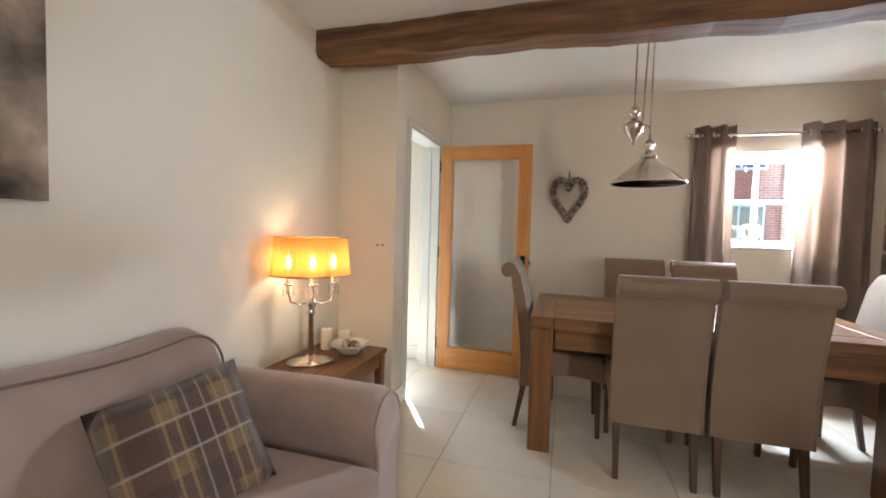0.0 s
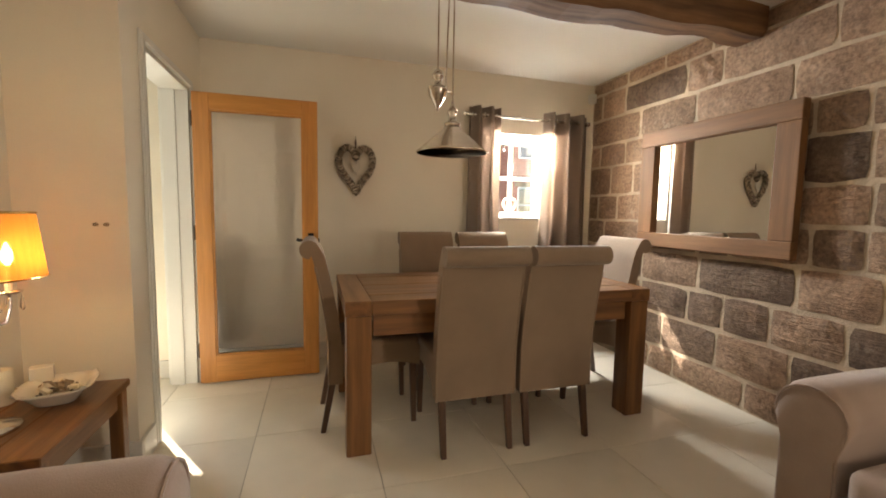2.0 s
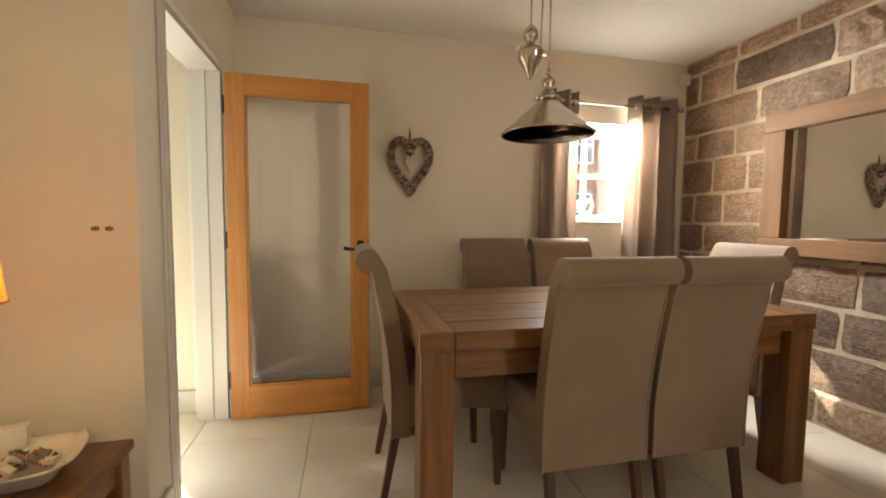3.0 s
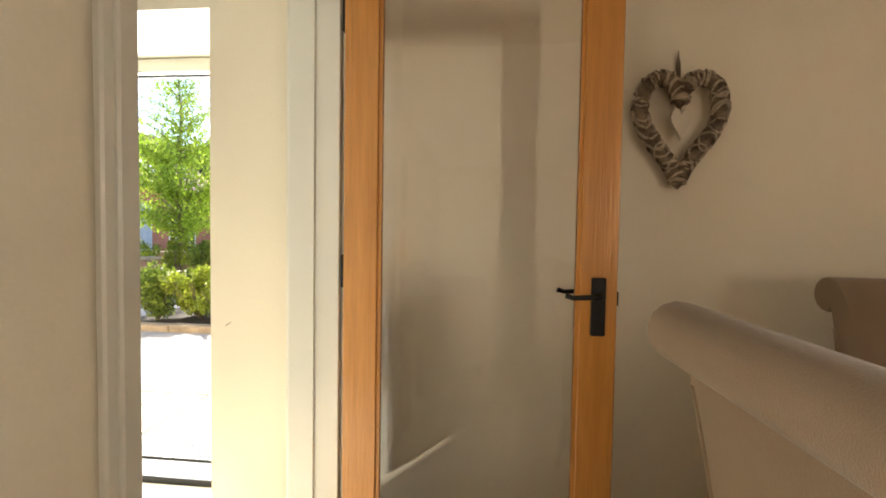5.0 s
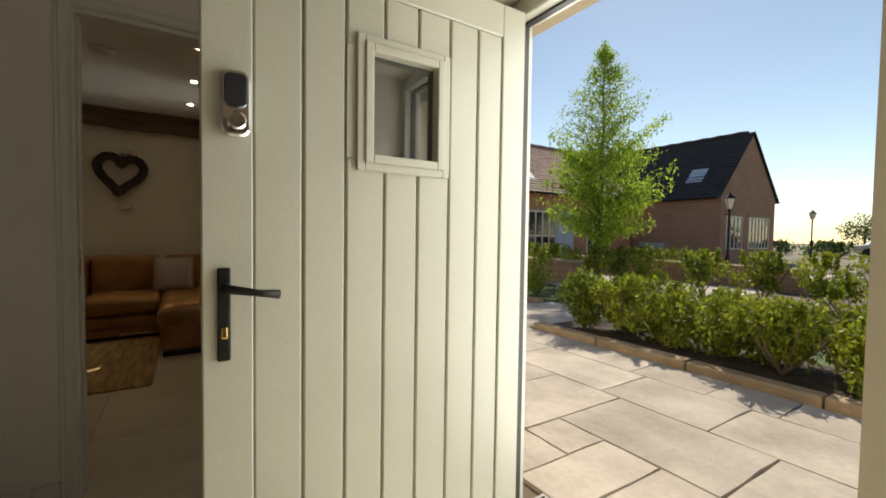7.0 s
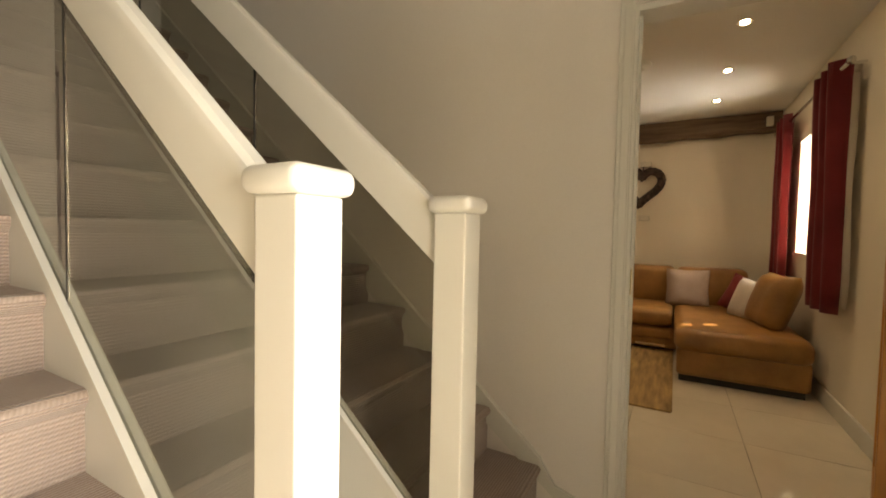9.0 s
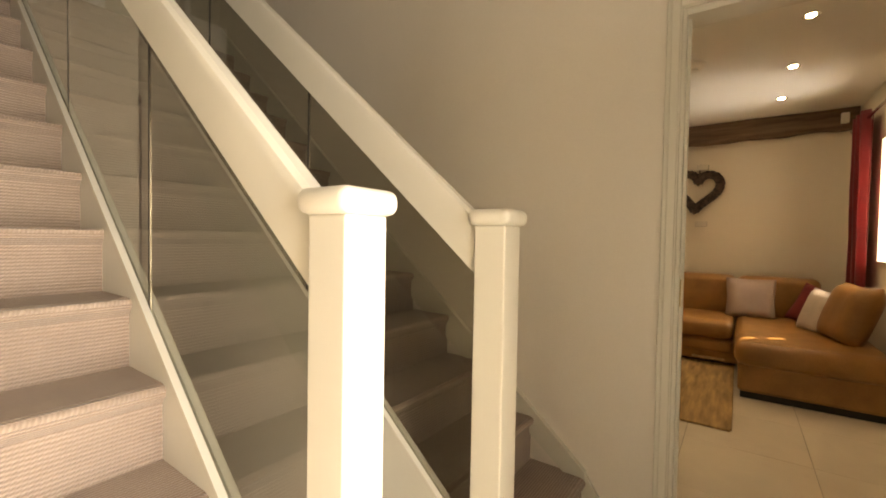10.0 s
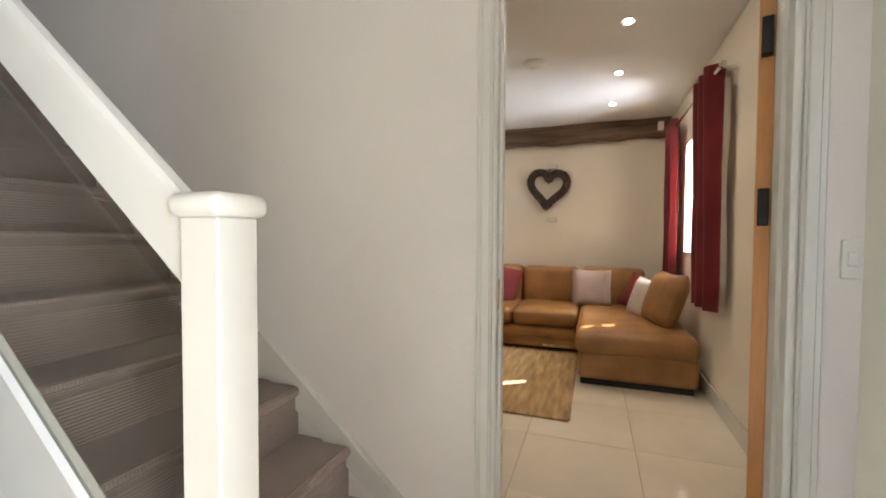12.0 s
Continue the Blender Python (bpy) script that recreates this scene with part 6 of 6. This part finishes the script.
def east_house():
    b = thing("brick_house", "red brick house across the courtyard with white windows", "house", (0, 0, 0))
    x0, x1, yf = 3.6, 11.4, 14.5
    part("wall", box(x0, yf, -0.1, x1, yf + 8, 5.2), BRICK, b)
    part("roof", roof_tiles(yf - 0.3, yf + 4, x0 - 0.2, x1 + 0.2, 5.1, 8.2, 16, "x"), SLATE, b)
    for x in (5.3, 7.9, 10.4):
        for z in (0.9, 3.3):
            far_window(b, "y", yf, x, z, 1.3, 1.3, 2, 2, -1)


east_house()


def bench(x, y):
    b = thing("garden_bench", "pale painted slatted bench against the barn wall", "bench", (x, y, -0.09))
    for k in range(4):
        part("seat_slat", box(-0.75, -0.45 + k * 0.1, 0.42, 0.75, -0.37 + k * 0.1, 0.45), BLUE_PAINT_AND_SKY, b)
    for k in range(3):
        part("back_slat", box(-0.75, -0.06, 0.55 + k * 0.13, 0.75, -0.03, 0.65 + k * 0.13), BLUE_PAINT_AND_SKY, b)
    for s in (-0.7, 0.7):
        part("leg", box(s - 0.03, -0.45, 0, s + 0.03, -0.39, 0.42), BLUE_PAINT_AND_SKY, b)
        part("leg", box(s - 0.03, -0.06, 0, s + 0.03, 0.0, 0.95), BLUE_PAINT_AND_SKY, b)


bench(-14.2, 24.9)


def far_tree(x, y, h, w, seed):
    rng = random.Random(seed)
    t = thing("distant_tree", "rounded green tree in the distance", "tree", (x, y, -0.09), group="distant trees")
    part("trunk", tube(bmesh.new(), [(0, 0, 0), (0.1, 0, h * 0.5), (0, 0, h * 0.8)], [0.2, 0.14, 0.04], 7), BARK, t)
    bm = bmesh.new()
    for i in range(16):
        a, r = rng.uniform(0, 6.3), rng.uniform(0, 0.36) * w
        leaves(bm, (r * math.cos(a), r * math.sin(a), h * rng.uniform(0.3, 0.85)), w * rng.uniform(0.13, 0.24), 110, 0.22, rng, shell=0.4)
    part("crown", bm, FAR_LEAF, t)


for k, (x, y, h, w) in enumerate(((-7.5, 66, 6.5, 8), (-3.0, 60, 5.0, 6), (-12.5, 85, 4.5, 7), (-17, 92, 4, 7), (0.5, 48, 6.8, 6), (3.5, 44, 7.5, 6), (-5, 75, 5, 9), (8, 50, 8, 8), (-22, 100, 5, 9), (14, 46, 8, 8))):
    far_tree(x, y, h, w, 200 + k)
for k in range(14):
    bush("field_hedge", -16 + k * 1.9, 40 + (k % 3) * 1.5, -0.09, 2.3, 1.0, 300 + k, "low green field hedge far off", size=0.13, count=350, group="field hedge", material=FAR_LEAF)


def car(x, y, rz, material, label):
    c = thing("parked_car", label, "car", (x, y, -0.09), rz)
    prof = [(-2.0, 0.3), (-2.05, 0.75), (-1.3, 0.88), (-0.7, 1.4), (0.7, 1.42), (1.5, 0.95), (2.05, 0.85), (2.1, 0.3)]
    part("body", prism(bmesh.new(), prof, "y", -0.8, 0.8), material, c)
    part("side_glass", prism(bmesh.new(), [(-1.1, 0.92), (-0.62, 1.32), (0.62, 1.34), (1.2, 0.95)], "y", -0.81, 0.81), DARK_PANE, c)
    for px in (-1.3, 1.3):
        for py in (-0.72, 0.72):
            w = part("wheel", lathe(bmesh.new(), [(0.3, -0.1), (0.32, -0.06), (0.32, 0.06), (0.3, 0.1)], 18), SEAL, c)
            w.matrix_local = pose(px, py, 0.32, 90, 0, 0)


car(-9.0, 46.0, 20, CHINA, "white car parked in the distance")
car(-3.6, 43.0, 75, RED_CUSHION, "dark red car parked in the distance")

# ---- pieces of the floor, the stone wall and the paving ----
def tiles(name, x0, y0, x1, y1, ox, oy, label, skip=None):
    fl = structure(name, box(x0, y0, -0.12, x1, y1, -0.004), GROUT, label, "floor")
    s = 0.6
    meshes = {}
    i0, i1 = math.floor((x0 - ox) / s), math.ceil((x1 - ox) / s)
    j0, j1 = math.floor((y0 - oy) / s), math.ceil((y1 - oy) / s)
    for i in range(i0, i1):
        for j in range(j0, j1):
            a, b = max(x0, ox + i * s), min(x1, ox + (i + 1) * s)
            c, d = max(y0, oy + j * s), min(y1, oy + (j + 1) * s)
            if b - a < 0.02 or d - c < 0.02 or (skip and skip(a, c, b, d)):
                continue
            key = (round(b - a, 3), round(d - c, 3))
            if key not in meshes:
                w, h = key
                meshes[key] = mesh_of("tile", box(-w / 2 + 0.0015, -h / 2 + 0.0015, -0.008, w / 2 - 0.0015, h / 2 - 0.0015, 0.0, bevel=0.001, seg=1), TILE)
            o = new("tile", meshes[key])
            o.parent, o.location = fl, ((a + b) / 2, (c + d) / 2, 0)


tiles("floor_dining", LIV_W, S_END, STONE_X + 0.3, BACK + 0.02, -0.3, 2.07, "cream polished porcelain tile floor")
tiles("floor_hall", LNG_E, -1.9, LIV_W, 4.1, -0.3, 2.07, "cream polished porcelain tile floor in the hall", lambda a, c, b, d: d < 2.0)
tiles("floor_lounge", LNG_W, -1.0, LNG_E, LNG_N, -4.6, 3.24, "cream polished porcelain tile floor in the lounge")


def stone_wall():
    bm = box(STONE_X + 0.008, -0.9, 0, STONE_X + 0.34, OUT_N - 0.4, H)
    for b in ((S_END, 0, -2.2, H), (-2.2, 0, -0.9, 0.95), (-2.2, 2.05, -0.9, H)):
        bx(bm, STONE_X + 0.008, b[0], b[1], STONE_X + 0.34, b[2], b[3])
    w = structure("wall_stone", bm, MORTAR, "exposed sandstone block wall with pale mortar", "wall")
    rng = random.Random(12)
    zs = [0.0, 0.20, 0.46, 0.705, 0.955, 1.18, 1.41, 1.67, 1.87, 2.11, 2.345, 2.463]
    for r, (z0, z1) in enumerate(zip(zs, zs[1:])):
        y = BACK - 0.005 - (0.14 if r % 2 else 0.0)
        if r % 2:
            spans = [(BACK - 0.005, BACK - 0.14)]
        else:
            spans = []
        while y > S_END + 0.1:
            l = rng.choice((0.26, 0.33, 0.4, 0.46, 0.55, 0.24)) * (1.15 if z1 - z0 > 0.23 else 1.0)
            spans.append((y, max(S_END, y - l)))
            y -= l
        for a, b in spans:
            if b < -0.85:
                continue
            hh, ll = z1 - z0, a - b
            g = 0.009 + 0.006 * rng.random()
            bm = bmesh.new()
            n, m = 5, 4
            rows = []
            ph = rng.uniform(0, 99)
            rough = rng.choice((0.006, 0.012, 0.02))
            for i in range(n + 1):
                row = []
                for j in range(m + 1):
                    u, v = 2 * i / n - 1, 2 * j / m - 1
                    edge = max(abs(u), abs(v)) == 1
                    yy = u * (ll / 2 - g) + (0.010 * noise.noise((ph, v * 1.3, u)) if edge else 0)
                    zz = v * (hh / 2 - g) + (0.010 * noise.noise((u * 1.3, ph, v)) if edge else 0)
                    if abs(u) == 1 and abs(v) == 1:
                        yy *= 0.97; zz *= 0.95
                    xx = 0.002 if edge else -0.010 - rough * noise.noise((ph + u * 1.9, v * 1.9, 2.0))
                    row.append(bm.verts.new((xx, yy, zz)))
                rows.append(row)
            for i in range(n):
                for j in range(m):
                    bm.faces.new((rows[i][j], rows[i][j + 1], rows[i + 1][j + 1], rows[i + 1][j]))
            rim = [rows[i][0] for i in range(n + 1)] + [rows[n][j] for j in range(1, m + 1)] + [rows[i][m] for i in range(n - 1, -1, -1)] + [rows[0][j] for j in range(m - 1, 0, -1)]
            back = [bm.verts.new((0.03, v.co.y, v.co.z)) for v in rim]
            for i in range(len(rim)):
                k = (i + 1) % len(rim)
                bm.faces.new((rim[i], rim[k], back[k], back[i]))
            # the darker stones are more frequent in the courses below one metre
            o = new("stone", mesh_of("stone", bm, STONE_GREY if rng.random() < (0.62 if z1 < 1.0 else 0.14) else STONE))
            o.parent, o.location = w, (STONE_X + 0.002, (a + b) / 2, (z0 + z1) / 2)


stone_wall()


def paving():
    p = structure("pavement", box(-12, OUT_N + 0.001, -0.083, 14, OUT_N + 0.06, -0.046), JOINT, "sandstone flag paving in mixed sizes", "paving")
    rng = random.Random(31)
    flags = [(-3.58, 4.8, -2.985, 5.73), (-2.985, 4.44, -2.65, 4.8), (-2.985, 4.8, -2.65, 5.1), (-2.65, 4.44, -2.32, 5.1), (-2.985, 5.1, -2.04, 5.73),
             (-2.32, 4.44, -1.4, 5.1), (-2.04, 5.1, -1.4, 5.73), (-3.58, 4.44, -2.985, 4.8)]
    ys = [4.44, 5.1, 5.73, 6.33, 6.79]
    for y0, y1 in zip(ys, ys[1:]):
        for start, stop, step in ((-3.58, -10.5, -1), (-1.4, 8.0, 1)) if y1 <= 5.74 else ((-4.2, -10.5, -1), (-4.2, 8.0, 1)):
            x = start
            while (x - stop) * step < 0:
                l = rng.choice((0.6, 0.9, 0.75, 1.05, 0.45))
                flags.append((min(x, x + step * l), y0, max(x, x + step * l), y1))
                x += step * l
    y = 6.79
    while y < 21:
        l_y = rng.choice((0.6, 0.75, 0.9))
        x = -5.0
        while x > -12:
            l = rng.choice((0.6, 0.9, 1.1))
            if not (-9.6 < x - l / 2 < -6.2 and 8.1 < y + 0.3 < 10.5) and len(flags) < 290:
                flags.append((x - l, y, x, y + l_y))
            x -= l
        y += l_y
    for x0, y0, x1, y1 in flags:
        w, h = x1 - x0, y1 - y0
        g = 0.007
        bm = bmesh.new()
        n = 3
        rows = [[bm.verts.new(((-1 + 2 * i / n) * (w / 2 - g) + (0.006 * rng.uniform(-1, 1)), (-1 + 2 * j / n) * (h / 2 - g) + 0.006 * rng.uniform(-1, 1),
                               0.0 if i in (0, n) or j in (0, n) else 0.003 + 0.003 * rng.random())) for j in range(n + 1)] for i in range(n + 1)]
        for i in range(n):
            for j in range(n):
                bm.faces.new((rows[i][j], rows[i + 1][j], rows[i + 1][j + 1], rows[i][j + 1]))
        rim = [rows[i][0] for i in range(n + 1)] + [rows[n][j] for j in range(1, n + 1)] + [rows[i][n] for i in range(n - 1, -1, -1)] + [rows[0][j] for j in range(n - 1, 0, -1)]
        low = [bm.verts.new((v.co.x * 1.005, v.co.y * 1.005, -0.022)) for v in rim]
        for i in range(len(rim)):
            k = (i + 1) % len(rim)
            bm.faces.new((rim[i], low[i], low[k], rim[k]))
        o = new("flag", mesh_of("flag", bm, FLAG))
        o.parent, o.location = p, ((x0 + x1) / 2, (y0 + y1) / 2, -0.030 + 0.002 * rng.random())


paving()
